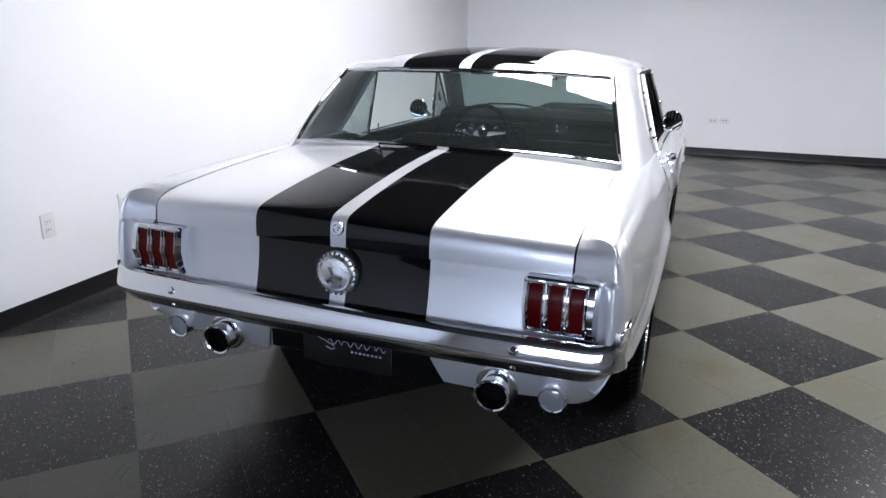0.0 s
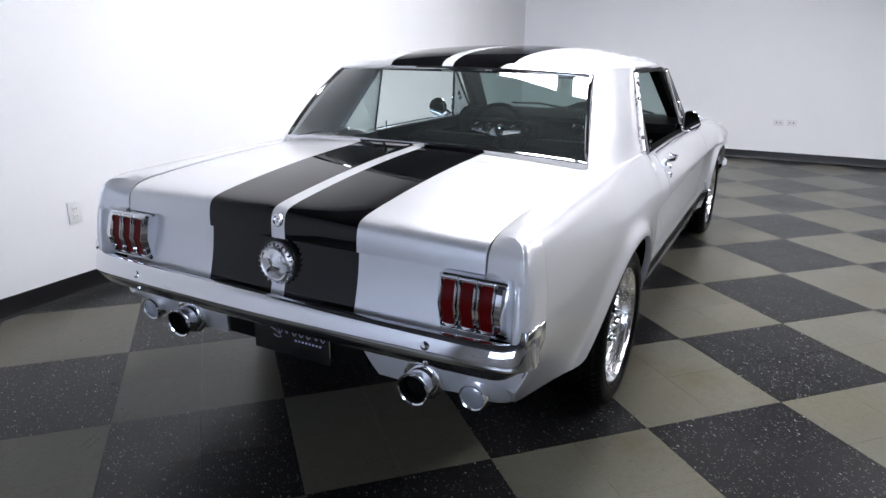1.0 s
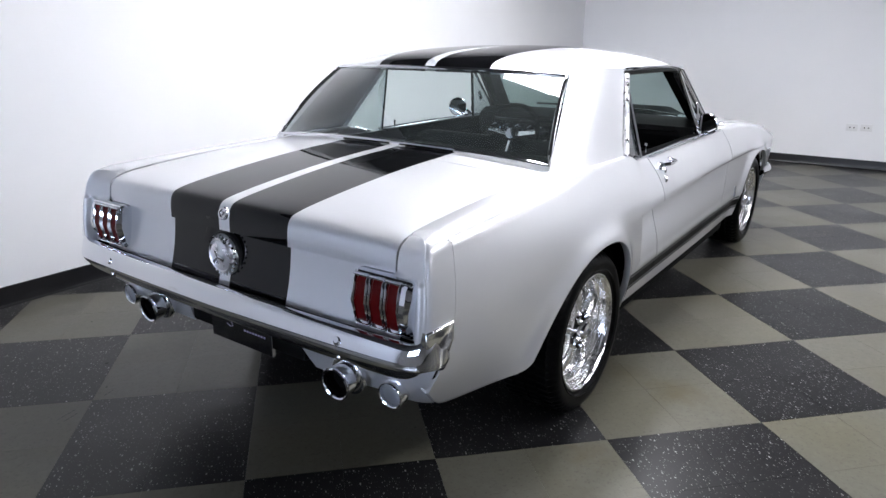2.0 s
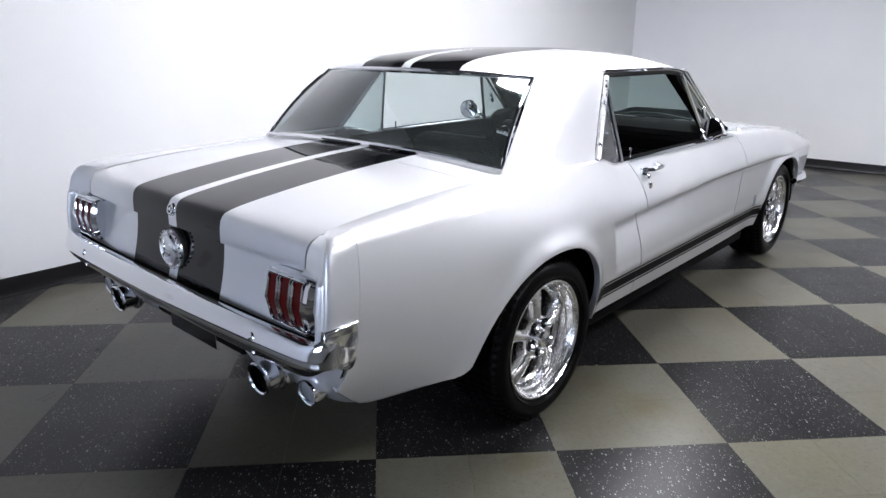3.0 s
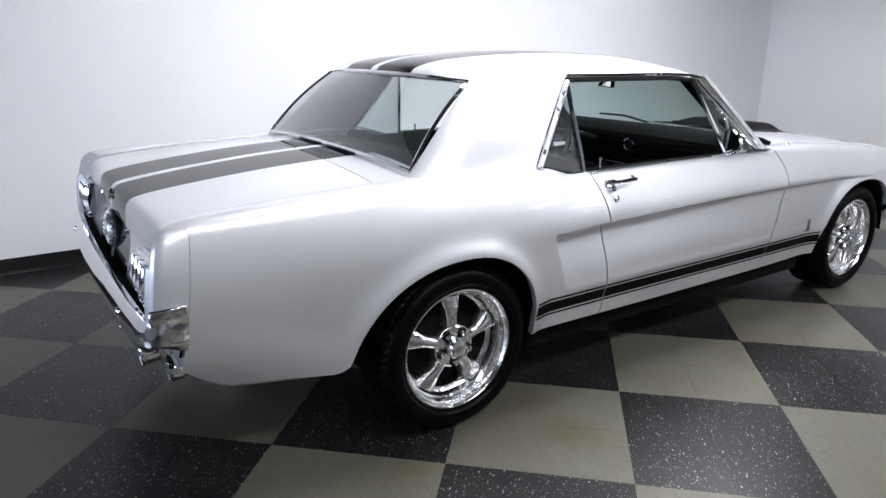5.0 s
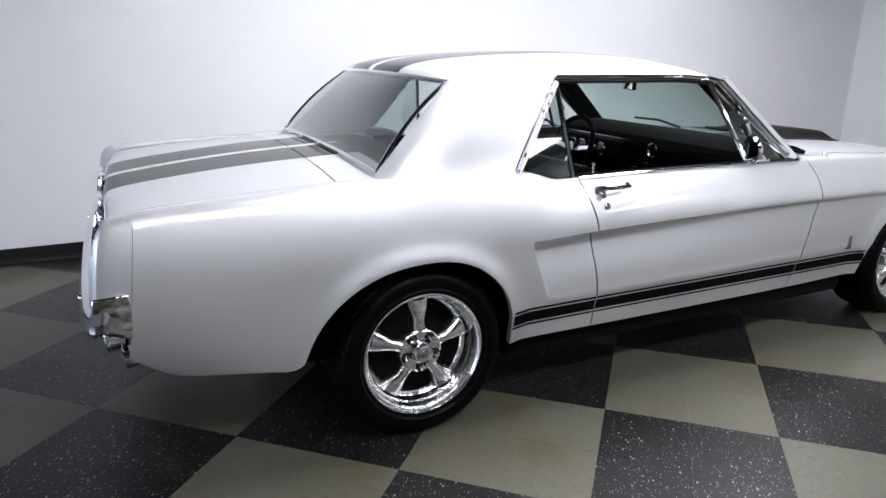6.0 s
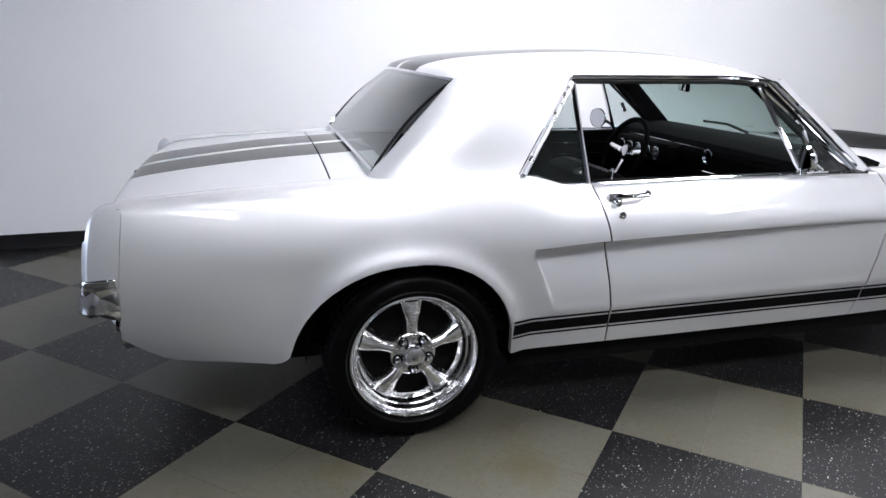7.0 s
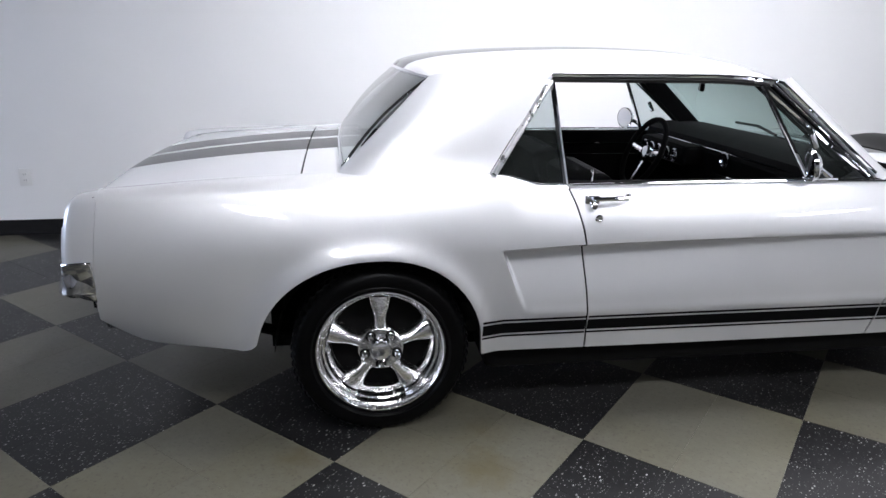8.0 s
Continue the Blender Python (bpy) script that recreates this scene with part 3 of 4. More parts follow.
# flat black sheet added as the shade in the gap over the bumper
part("bumper_gap_shade", sheet([[(x, y, 0.592) for x in span(-0.76, 0.76, 5)] for y in (-0.965, -0.80)], (0, 0, 1)), SHADOW, car, "black sheet shading the gap over the bumper")

# roof
ROOF_MID = [(0.125, 1.222), (0.14, 1.240), (0.18, 1.258), (0.30, 1.282), (0.6, 1.305), (0.9, 1.313), (1.2, 1.305), (1.42, 1.278), (1.50, 1.254), (1.535, 1.238)]
ROOF_RIM = [(0.2, 1.212), (0.3, 1.222), (0.6, 1.226), (1.2, 1.226), (1.42, 1.214), (1.47, 1.204)]
ROOF_X = [(0.2, 0.588), (0.35, 0.612), (0.6, 0.636), (1.0, 0.636), (1.47, 0.612)]
roof_rows = []
for k in range(31):
    v = k / 30
    v = v * v * (3 - 2 * v) * 0.5 + v * 0.5
    row = []
    for i in range(41):
        a = -1 + 2 * i / 40
        e = abs(a)
        y0, y1 = 0.125 + 0.083 * e ** 2.4, 1.535 - 0.065 * e ** 2.2
        y = y0 + (y1 - y0) * v
        ymid = 0.125 + (1.535 - 0.125) * v
        ye = 0.208 + (1.47 - 0.208) * v
        xe = lerp(ROOF_X, ye)
        zc, ze = lerp(ROOF_MID, ymid), lerp(ROOF_RIM, ye)
        x = a * xe * (1 + 0.02 * (1 - e))
        row.append((x, y, ze + (zc - ze) * (1 - e ** 2.6) ** 0.8))
    roof_rows.append(row)
part("roof", sheet(roof_rows, (0, 0, 1), 0.02), STRIPED, car, "pearl silver roof with twin black stripes", sharp=50)
part("headliner", sheet([[(p[0] * 0.985, p[1], p[2] - 0.026) for p in r[1:-1]] for r in roof_rows[1:-1]], (0, 0, -1)), HEADLINER, car, "dark cloth headliner")


G0, G1 = (0.680, -0.10, 0.912), (0.590, 0.206, 1.213)      # edge by the rear glass, foot and head
W0, W1 = (0.748, 0.392, 0.905), (0.638, 0.618, 1.226)      # edge by the side glass
K0, K1 = (0.765, -0.09, 0.90), (0.628, 0.26, 1.243)
A0, A1 = (0.700, 1.875, 0.862), (0.612, 1.468, 1.206)      # windscreen pillar
for s in (1, -1):
    grid = []
    for h in span(-0.10, 1.0, 20):
        flare = 0.012 * max(0.0, 1 - (h + 0.1) / 0.30) ** 2
        bow = 0.014 * math.sin(math.pi * max(0.0, min(1.0, h)))
        g, k, w = (Vector(mixv(a, b, h)) for a, b in ((G0, G1), (K0, K1), (W0, W1)))
        out = Vector((1, 0, 0))
        row = []
        for t in span(0, 1, 25):
            p = bez(g, k, w, t) + out * (flare * min(1, t * 2) + bow * math.sin(math.pi * t))
            row.append(ss(p, s))
        grid.append(row)
    part("rear_pillar", sheet(grid, (s, -0.4, 0.1), 0.02), PAINT, car, "broad pearl silver rear roof pillar", sharp=50)
    # windscreen pillar with bright moulding
    rows = []
    for h in span(-0.02, 0.985, 9):
        p = Vector(mixv(A0, A1, h))
        rows.append([ss(p + Vector(o), s) for o in ((-0.040, 0.058, 0.014), (-0.015, 0.056, 0.018), (0.0, 0.040, 0.016), (0.005, 0.018, 0.008), (0.004, 0.0, 0.0), (-0.03, -0.006, -0.004))])
    part("windscreen_pillar", sheet(rows, (s, 0.3, 0.1), 0.004), PAINT, car, "pearl silver windscreen pillar")
    part("pillar_moulding", tube([ss(Vector(mixv(A0, A1, h)) + Vector((0.0, -0.014, -0.006)), s) for h in span(0, 1, 9)], 0.012, 8, flat=0.7), CHROME, car, "chrome pillar moulding")
    part("pillar_trim", sheet([[ss(Vector(mixv(A0, A1, h)) + Vector(o), s) for o in ((-0.085, 0.05, 0.0), (-0.075, -0.045, -0.016), (-0.02, -0.035, -0.014))] for h in span(-0.02, 1.0, 8)], (-s, -1, 0), 0.01), VINYL, car, "black inner pillar trim")
    # drip rail
    rail = [(s * (lerp(ROOF_X, y) + 0.004), y, lerp(ROOF_RIM, y) - 0.002) for y in span(0.62, 1.44, 16)] + [ss(Vector(mixv(A0, A1, h)) + Vector((0.006, 0.006, 0.006)), s) for h in span(0.97, 0.05, 10)]
    part("drip_rail", tube(rail, 0.006, 6), CHROME, car, "thin chrome drip rail")
    seal = [(s * (lerp(ROOF_X, y) - 0.012), y, lerp(ROOF_RIM, y) - 0.018) for y in span(0.625, 1.44, 16)]
    seal += [ss(Vector(mixv(A0, A1, h)) + Vector((-0.016, -0.042, -0.014)), s) for h in span(0.95, 0.0, 8)]
    part("window_seal", tube(seal, 0.011, 8), SEAL, car, "black rubber window seal")
    # belt moulding
    belt = [(s * (0.757), y, lerp(SHOULDER, y) + 0.004) for y in span(0.67, 1.86, 16)]
    part("belt_moulding", tube(belt, 0.0055, 6), CHROME, car, "thin chrome belt moulding")
    # rear side glass with bright frame
    top = (0.636, 0.612, 1.200)
    rear_line = [mixv((0.742, 0.402, 0.900), top, t) for t in span(0, 1, 10)]
    foot = [(0.742 - 0.02 * t, 0.402 + 0.262 * t, 0.900 - 0.04 * smooth(0.1, 0.8, t)) for t in span(0, 1, 8)]
    post = [mixv((0.722, 0.664, 0.858), (0.638, 0.618, 1.200), t) for t in span(0, 1, 8)]
    rows = [[ss(mixv(a, b, t), s) for t in span(0, 1, 8)] for a, b in zip([mixv((0.742, 0.402, 0.900), top, t) for t in span(0, 1, 9)], [mixv((0.722, 0.664, 0.858), top, t) for t in span(0, 1, 9)])]
    pane = part("quarter_window", sheet(rows, (s, 0, 0)), SIDE_GLASS, car, "tinted rear side glass")
    pane.visible_shadow = False
    part("frame", tube([ss(Vector(p) + Vector((0.017, 0.003, 0.003)), s) for p in rear_line], 0.0115, 8), FROSTED, pane, "chrome window frame")
    part("post", tube([ss(Vector(p) + Vector((0.004, 0.004, 0)), s) for p in post], 0.0095, 6), CHROME, pane, "chrome window post")
    part("sill", tube([ss(Vector(p) + Vector((0.006, 0, 0.0)), s) for p in foot], 0.005, 6), CHROME, pane, "chrome lower edge")
    # vent window
    va, vb, vc = (0.722, 1.575, 0.866), (0.628, 1.405, 1.192), (0.705, 1.83, 0.868)
    rows = [[ss(mixv(mixv(va, vb, t), mixv(vc, vb, t), u), s) for u in span(0, 1, 5)] for t in span(0, 1, 6)]
    vent = part("vent_window", sheet(rows, (s, 0, 0)), SIDE_GLASS, car, "small tinted vent window")
    vent.visible_shadow = False
    part("post", tube([ss(mixv(va, vb, t), s) for t in span(0, 1, 5)], 0.010, 6), CHROME, vent, "chrome vent window post")
    part("frame", tube([ss(mixv(vc, mixv(vb, vc, 0.02), t), s) for t in span(0, 1, 6)], 0.008, 6), CHROME, vent, "chrome vent frame")
    part("latch", box(0.012, 0.02, 0.06, m=Matrix.Translation((s * 0.685, 1.60, 1.0)) @ pose(0, 0, 0, 28, 0, 0), bevel=0.004), CHROME, vent, "chrome latch")


def pane_rows(top, mid_top, foot, mid_foot, bow, n=21, m=12):
    """A curved pane: its head and foot run from a side corner over a middle point."""
    rows = []
    for v in span(0, 1, m):
        row = []
        for a in span(-1, 1, n):
            e = abs(a) ** 2.4
            hx, fx = top[0] * a, foot[0] * a
            hy, fy = mid_top[0] + (top[1] - mid_top[0]) * e, mid_foot[0] + (foot[1] - mid_foot[0]) * e
            hz, fz = mid_top[1] + (top[2] - mid_top[1]) * e, mid_foot[1] + (foot[2] - mid_foot[1]) * e
            k = bow * math.sin(math.pi * v)
            row.append((fx + (hx - fx) * v, fy + (hy - fy) * v + k * 0.7, fz + (hz - fz) * v + abs(k) * 0.7))
        rows.append(row)
    return rows


rear_rows = pane_rows((0.578, 0.208, 1.206), (0.130, 1.222), (0.671, -0.088, 0.922), (-0.105, 0.944), -0.020)
rear_glass = part("rear_window", sheet(rear_rows, (0, -1, 1)), REAR_GLASS, car, "large curved rear glass")
rear_glass.visible_shadow = False
loop = rear_rows[0] + [r[-1] for r in rear_rows[1:-1]] + rear_rows[-1][::-1] + [r[0] for r in rear_rows[1:-1]][::-1]
part("moulding", tube(loop, 0.0075, 8, True), CHROME, rear_glass, "chrome glass moulding")
part("rubber", tube([(p[0] * 0.991, p[1] + 0.003, 1.07 + (p[2] - 1.07) * 0.982) for p in loop], 0.0045, 6, True), SEAL, rear_glass, "black rubber seal")
front_rows = pane_rows((0.590, 1.480, 1.204), (1.545, 1.238), (0.672, 1.868, 0.872), (2.02, 0.902), 0.022)
front_glass = part("windscreen", sheet(front_rows, (0, 1, 1)), FRONT_GLASS, car, "green-tinted curved windscreen")
front_glass.visible_shadow = False
loop = front_rows[0] + [r[-1] for r in front_rows[1:-1]] + front_rows[-1][::-1] + [r[0] for r in front_rows[1:-1]][::-1]
part("moulding", tube(loop, 0.009, 8, True), CHROME, front_glass, "chrome windscreen moulding")

# hood, cowl, scoop, nose
HOOD_MID = [(1.9, 0.893), (2.1, 0.894), (2.5, 0.876), (3.0, 0.834), (3.25, 0.792), (3.38, 0.752)]


def hood_z(x, y):
    a = min(1.0, abs(x) / 0.65)
    return lerp(HOOD_MID, y) * (1 - a ** 2.5) + (lerp(SHOULDER, y) + 0.014) * a ** 2.5


part("cowl", sheet([[(x, y, hood_z(x, y)) for x in span(-0.70, 0.70, 25)] for y in span(1.86, 2.075, 6)], (0, 0, 1), 0.01), PAINT, car, "pearl silver cowl panel")
part("hood", sheet([[(x * (1 - 0.03 * smooth(2.0, 3.4, y)), y, hood_z(x, y) + 0.002) for x in span(-0.65, 0.65, 41)] for y in span(2.08, 3.37, 26)], (0, 0, 1), 0.012), STRIPED, car, "pearl silver hood with twin black stripes")
scoop_rows = []
for y in span(2.30, 2.80, 16):
    t = (y - 2.30) / 0.50
    tall = 0.048 * smooth(0, 0.55, t) * (1 - 0.15 * t)
    scoop_rows.append([(x, y, hood_z(x, y) + 0.004 + tall * (1 - smooth(0.16, 0.29, abs(x)))) for x in span(-0.30, 0.30, 31)])
scoop = part("hood_scoop", sheet(scoop_rows, (0, 0, 1), 0.03), BLACK_GLOSS, car, "raised black hood scoop")
part("front_panel", sheet([[(x, 3.37 - 0.06 * (abs(x) / 0.72) ** 2, z) for x in span(-0.73, 0.73, 15)] for z in span(0.40, 0.76, 6)], (0, 1, 0), 0.02), PAINT, car, "pearl silver front panel")


# ---- bumpers ----
def bumper(name, path, section, lift, label):
    """Sweeps a section (out, height) along a plan line; lift(i) adds to the upper edge towards the tips."""
    rows = []
    n = len(path)
    for i, (x, y) in enumerate(path):
        a, b = path[max(0, i - 1)], path[min(n - 1, i + 1)]
        d = Vector((b[0] - a[0], b[1] - a[1])).normalized()
        o = Vector((d.y, -d.x))
        up, down, thin = lift(i / (n - 1))
        row = []
        for out, h in section:
            z = h + (up * (h - 0.555) / 0.06 if h > 0.555 else down * (0.555 - h) / 0.065)
            reach = out * thin if out > 0 else out * (1 - 0.62 * smooth(0.42, 0.62, abs(2 * i / (n - 1) - 1)))
            row.append((x + o.x * reach, y + o.y * reach, z))
        if i in (0, n - 1):
            shut = [(p[0] - o.x * 0.03, p[1] - o.y * 0.03, p[2]) for p in row]
            rows += [shut, row] if i == 0 else [row, shut]
        else:
            rows.append(row)
    return part(name, sheet(rows, None, 0.0), CHROME, car, label, sharp=40)


half = [(0.801, -0.868), (0.806, -0.886), (0.808, -0.908), (0.807, -0.928), (0.800, -0.947), (0.786, -0.962), (0.762, -0.972), (0.72, -0.979), (0.62, -0.986), (0.5, -0.991), (0.35, -0.995), (0.18, -0.998), (0.04, -0.999)]
fine = span(0, len(half) - 1, 49)
half = [(lerp([(i, p[0]) for i, p in enumerate(half)], u), lerp([(i, p[1]) for i, p in enumerate(half)], u)) for u in fine]
plan = [(-x, y) for x, y in half] + [(x, y) for x, y in half[::-1]]
SECTION = [(-0.034, 0.598), (-0.030, 0.606), (-0.016, 0.612), (-0.004, 0.6105), (0.003, 0.606), (0.007, 0.598), (0.011, 0.585), (0.015, 0.570), (0.018, 0.558), (0.0185, 0.551), (0.016, 0.543), (0.009, 0.530), (0.0, 0.517), (-0.007, 0.510), (-0.016, 0.507), (-0.030, 0.509)]


def tip_lift(u):
    e = abs(u * 2 - 1)
    k = smooth(0.45, 0.85, e)
    return 0.044 * k, 0.046 * smooth(0.40, 0.66, e) - 0.030 * smooth(0.70, 1.0, e), 1 - 0.5 * smooth(0.7, 1.0, e)


rear_bumper = bumper("rear_bumper", plan, SECTION, tip_lift, "chrome rear bumper with upswept tips")
bmesh_fix = bmesh.new()
bmesh_fix.from_mesh(rear_bumper.data)
bmesh.ops.recalc_face_normals(bmesh_fix, faces=bmesh_fix.faces[:])
bmesh_fix.to_mesh(rear_bumper.data)
bmesh_fix.free()
for s in (1, -1):
    outline = ((-0.962, 0.618), (-0.958, 0.650), (-0.905, 0.657), (-0.864, 0.658), (-0.862, 0.610), (-0.866, 0.560), (-0.872, 0.532), (-0.884, 0.526), (-0.915, 0.545), (-0.945, 0.578))
    tip_bm = bmesh.new()
    outer = [tip_bm.verts.new((s * (0.823 - 0.03 * smooth(0.62, 0.50, z) - 0.016 * smooth(-0.91, -0.965, y)), y, z)) for y, z in outline]
    inside = [tip_bm.verts.new((s * 0.775, y + 0.004, z)) for y, z in outline]
    hub = tip_bm.verts.new((s * 0.819, -0.912, 0.602))
    for k in range(len(outline)):
        tip_bm.faces.new((outer[k], outer[k - 1], inside[k - 1], inside[k]))
        tip_bm.faces.new((hub, outer[k - 1], outer[k]))
    tip_bm.faces.new(inside)
    bmesh.ops.recalc_face_normals(tip_bm, faces=tip_bm.faces[:])
    rim = [e for e in tip_bm.edges if e.verts[0] in outer and e.verts[1] in outer]
    bmesh.ops.bevel(tip_bm, geom=rim, offset=0.006, segments=3, affect="EDGES", profile=0.5)
    part("bumper_tip", tip_bm, CHROME, rear_bumper, "upswept chrome bumper tip", sharp=55)
for x in (-0.548, 0.548):
    for y, z, tilt, r in ((-0.995, 0.578, 62, 0.011), (-0.990, 0.528, 112, 0.008)):
        part("bumper_bolt", lathe([(r * 1.3, -0.002), (r * 1.3, 0.002), (r, 0.004), (r * 0.7, 0.008), (0, 0.009)], 16, Matrix.Translation((x, y - 0.004, z)) @ pose(0, 0, 0, tilt, 0, 0)), CHROME, rear_bumper, "round chrome bolt")
front_half = [(0.795, 3.10), (0.812, 3.17), (0.812, 3.26), (0.79, 3.34), (0.72, 3.40), (0.5, 3.45), (0.2, 3.47)]
front_plan = [(x, y) for x, y in front_half] + [(-x, y) for x, y in front_half[::-1]]
fb = bumper("front_bumper", front_plan, [(o * 0.8, 0.45 + (h - 0.55) * 0.6) for o, h in SECTION], lambda u: (0.0, 0.0, 1.0), "chrome front bumper wrapping the corner")

# ---- tail lights ----
def tail_light(s):
    x0, x1, z0, z1 = 0.550, 0.745, 0.606, 0.760
    bm = box(x1 - x0, 0.05, z1 - z0, (s * (x0 + x1) / 2, -0.912, (z0 + z1) / 2), 0.014, 3)
    lamp_body = part("tail_light", bm, CHROME, car, "chrome tail light with three red lenses")
    step = (x1 - x0 - 0.036) / 3
    for k in range(3):
        xc = x0 + 0.008 + step * (k + 0.5)
        def bar(x, w, d, inset):
            rows = []
            for z, out in ((z0 + 0.008 + inset, 0.0), (z0 + 0.018 + inset, 0.008), ((z0 + z1) / 2, 0.020), (z1 - 0.018 - inset, 0.008), (z1 - 0.008 - inset, 0.0)):
                y = -0.931 - out - d
                rows.append([(s * (x - w), y + 0.03, z), (s * (x - w), y + 0.004, z), (s * (x - w + 0.004), y, z), (s * (x + w - 0.004), y, z), (s * (x + w), y + 0.004, z), (s * (x + w), y + 0.03, z)])
            return sheet(rows, (0, -1, 0))
        part("lens", bar(xc, step / 2 - 0.008, 0.004, 0.005), RED, lamp_body, "red ribbed lens")
        for z in (z0 + 0.008, z1 - 0.008):
            part("lens_cap", box(step - 0.004, 0.022, 0.006, (s * xc, -0.935, z), 0.002), CHROME, lamp_body, "chrome lens end")
        for d in (-1, 1):
            part("lens_frame", bar(xc + d * (step / 2 - 0.0055), 0.0034, 0.009, 0.0), CHROME, lamp_body, "chrome lens frame")
    rows = []
    for z, out in ((z0 + 0.006, 0.0), (z0 + 0.02, 0.010), ((z0 + z1) / 2, 0.026), (z1 - 0.02, 0.010), (z1 - 0.006, 0.0)):
        rows.append([(s * (x1 - 0.028), -0.934 - out, z), (s * (x1 - 0.012), -0.934 - out, z), (s * (x1 - 0.001), -0.927 - out * 0.6, z), (s * x1, -0.91, z)])
    part("side_bezel", sheet(rows, (s, -1, 0)), CHROME, lamp_body, "chrome outer bezel")
    rows = [[(s * 2 * x0 - p[0] + s * (x1 - 0.001 - x0), p[1], p[2]) for p in r[1:]] for r in rows]
    part("side_bezel", sheet(rows, (-s, -1, 0)), CHROME, lamp_body, "chrome inner bezel")


for s in (1, -1):
    tail_light(s)

# ---- fuel cap, lock, plate, exhausts, reversing lamps ----
BACK = pose(0, 0, 0, 90, 0, 0)                   # z of a turned part points to the car's rear
cap = part("fuel_cap", lathe([(0.066, -0.02), (0.066, 0.018), (0.062, 0.028), (0.056, 0.030), (0.054, 0.036), (0.050, 0.040), (0.046, 0.037), (0.030, 0.041), (0.012, 0.045), (0, 0.046)], 48, Matrix.Translation((0, -0.905, 0.688)) @ BACK), FROSTED, car, "round chrome fuel cap with raised emblem")
emblem = join(*[box(0.012, 0.034, 0.006, m=Matrix.Translation((0, -0.951, 0.688)) @ BACK @ pose(0, 0, 0, 0, 0, a) @ Matrix.Translation((0, 0.014, 0)), bevel=0.002) for a in (20, 140, 255)])
part("emblem", emblem, CHROME, cap, "raised emblem shape")
for a in range(0, 360, 15):
    part("raised_bar", box(0.006, 0.010, 0.006, m=Matrix.Translation((0, -0.939, 0.688)) @ BACK @ pose(0, 0, 0, 0, 0, a) @ Matrix.Translation((0, 0.0595, -0.004))), CHROME, cap)
part("bezel", lathe([(0.072, -0.01), (0.072, 0.014), (0.067, 0.020), (0.066, 0.012)], 48, Matrix.Translation((0, -0.905, 0.688)) @ BACK), SEAL, cap, "black rubber surround")
lock = part("trunk_lock", lathe([(0.021, -0.01), (0.021, 0.006), (0.018, 0.011), (0.013, 0.011), (0.012, 0.007), (0.006, 0.007), (0.005, 0.012), (0, 0.012)], 28, Matrix.Translation((0, -0.911, 0.815)) @ pose(0, 0, 0, 72, 0, 0)), CHROME, car, "chrome trunk lock")
plate = part("licence_plate", box(0.305, 0.006, 0.150, (0, -0.885, 0.442), 0.002), mat("black_plate", (0.006, 0.006, 0.007), 0.25, 0, 0.5), car, "black dealer plate with lilac script strokes")
part("plate_edge", box(0.002, 0.010, 0.09, (0.153, -0.886, 0.415)), CHROME, plate, "bright plate edge")
pen = lambda pts, r: tube([(x, -0.889, z) for x, z in pts], r, 5)
stroke = []
for k in range(70):
    u = k / 69
    stroke.append((-0.062 + 0.195 * u, 0.447 + 0.002 * u + 0.0085 * math.sin(u * 44) + (0.012 * math.exp(-((u - 0.27) / 0.02) ** 2) + 0.018 * math.exp(-((u - 0.80) / 0.02) ** 2))))
part("script", pen(stroke, 0.0010), SCRIPT, plate, "lilac script stroke")
part("script", pen([(-0.040, 0.488), (-0.090, 0.480), (-0.128, 0.470), (-0.115, 0.461), (-0.075, 0.448), (-0.045, 0.436), (-0.040, 0.425), (-0.052, 0.421), (-0.070, 0.428)], 0.0013), SCRIPT, plate, "lilac script stroke")
part("script_bar", join(*[box(0.006, 0.002, 0.005, (x, -0.889, 0.424)) for x in span(0.02, 0.115, 8)]), SCRIPT, plate, "small lilac bar")
part("bracket", box(0.56, 0.03, 0.17, (0, -0.858, 0.470), 0.006), SHADOW, car, "black plate bracket")
for s in (1, -1):
    at = Matrix.Translation((s * 0.458 + 0.022, -0.940, 0.408)) @ pose(0, 0, 0, -84, 0, 0)
    tip = part("exhaust_tip", lathe([(0.042, 0.19), (0.046, 0.18), (0.046, 0.0), (0.049, -0.004), (0.050, -0.009), (0.047, -0.013), (0.043, -0.010), (0.0415, 0.0), (0.040, 0.12)], 40, at), CHROME, car, "round chrome exhaust tip")
    part("bore", lathe([(0.0400, 0.004), (0.0395, 0.026), (0, 0.028)], 32, at), SHADOW, tip, "black bore")
    part("collar", lathe([(0.046, 0.040), (0.054, 0.040), (0.060, 0.043), (0.062, 0.050), (0.060, 0.058), (0.05, 0.07)], 40, at), CHROME, tip, "chrome collar round the exhaust")
    rev = part("reversing_lamp", lathe([(0.030, -0.07), (0.040, -0.02), (0.041, 0.004), (0.038, 0.011), (0.035, 0.009), (0.034, 0.002), (0, 0.0)], 32, Matrix.Translation((s * 0.636, -0.890, 0.402)) @ pose(0, 0, 0, 96, 0, 0)), CHROME, car, "round chrome reversing lamp")
    part("lens", lathe([(0.0345, 0.003), (0.028, 0.008), (0.016, 0.011), (0, 0.012)], 28, Matrix.Translation((s * 0.636, -0.890, 0.402)) @ pose(0, 0, 0, 96, 0, 0)), LENS, rev, "clear ribbed lens")

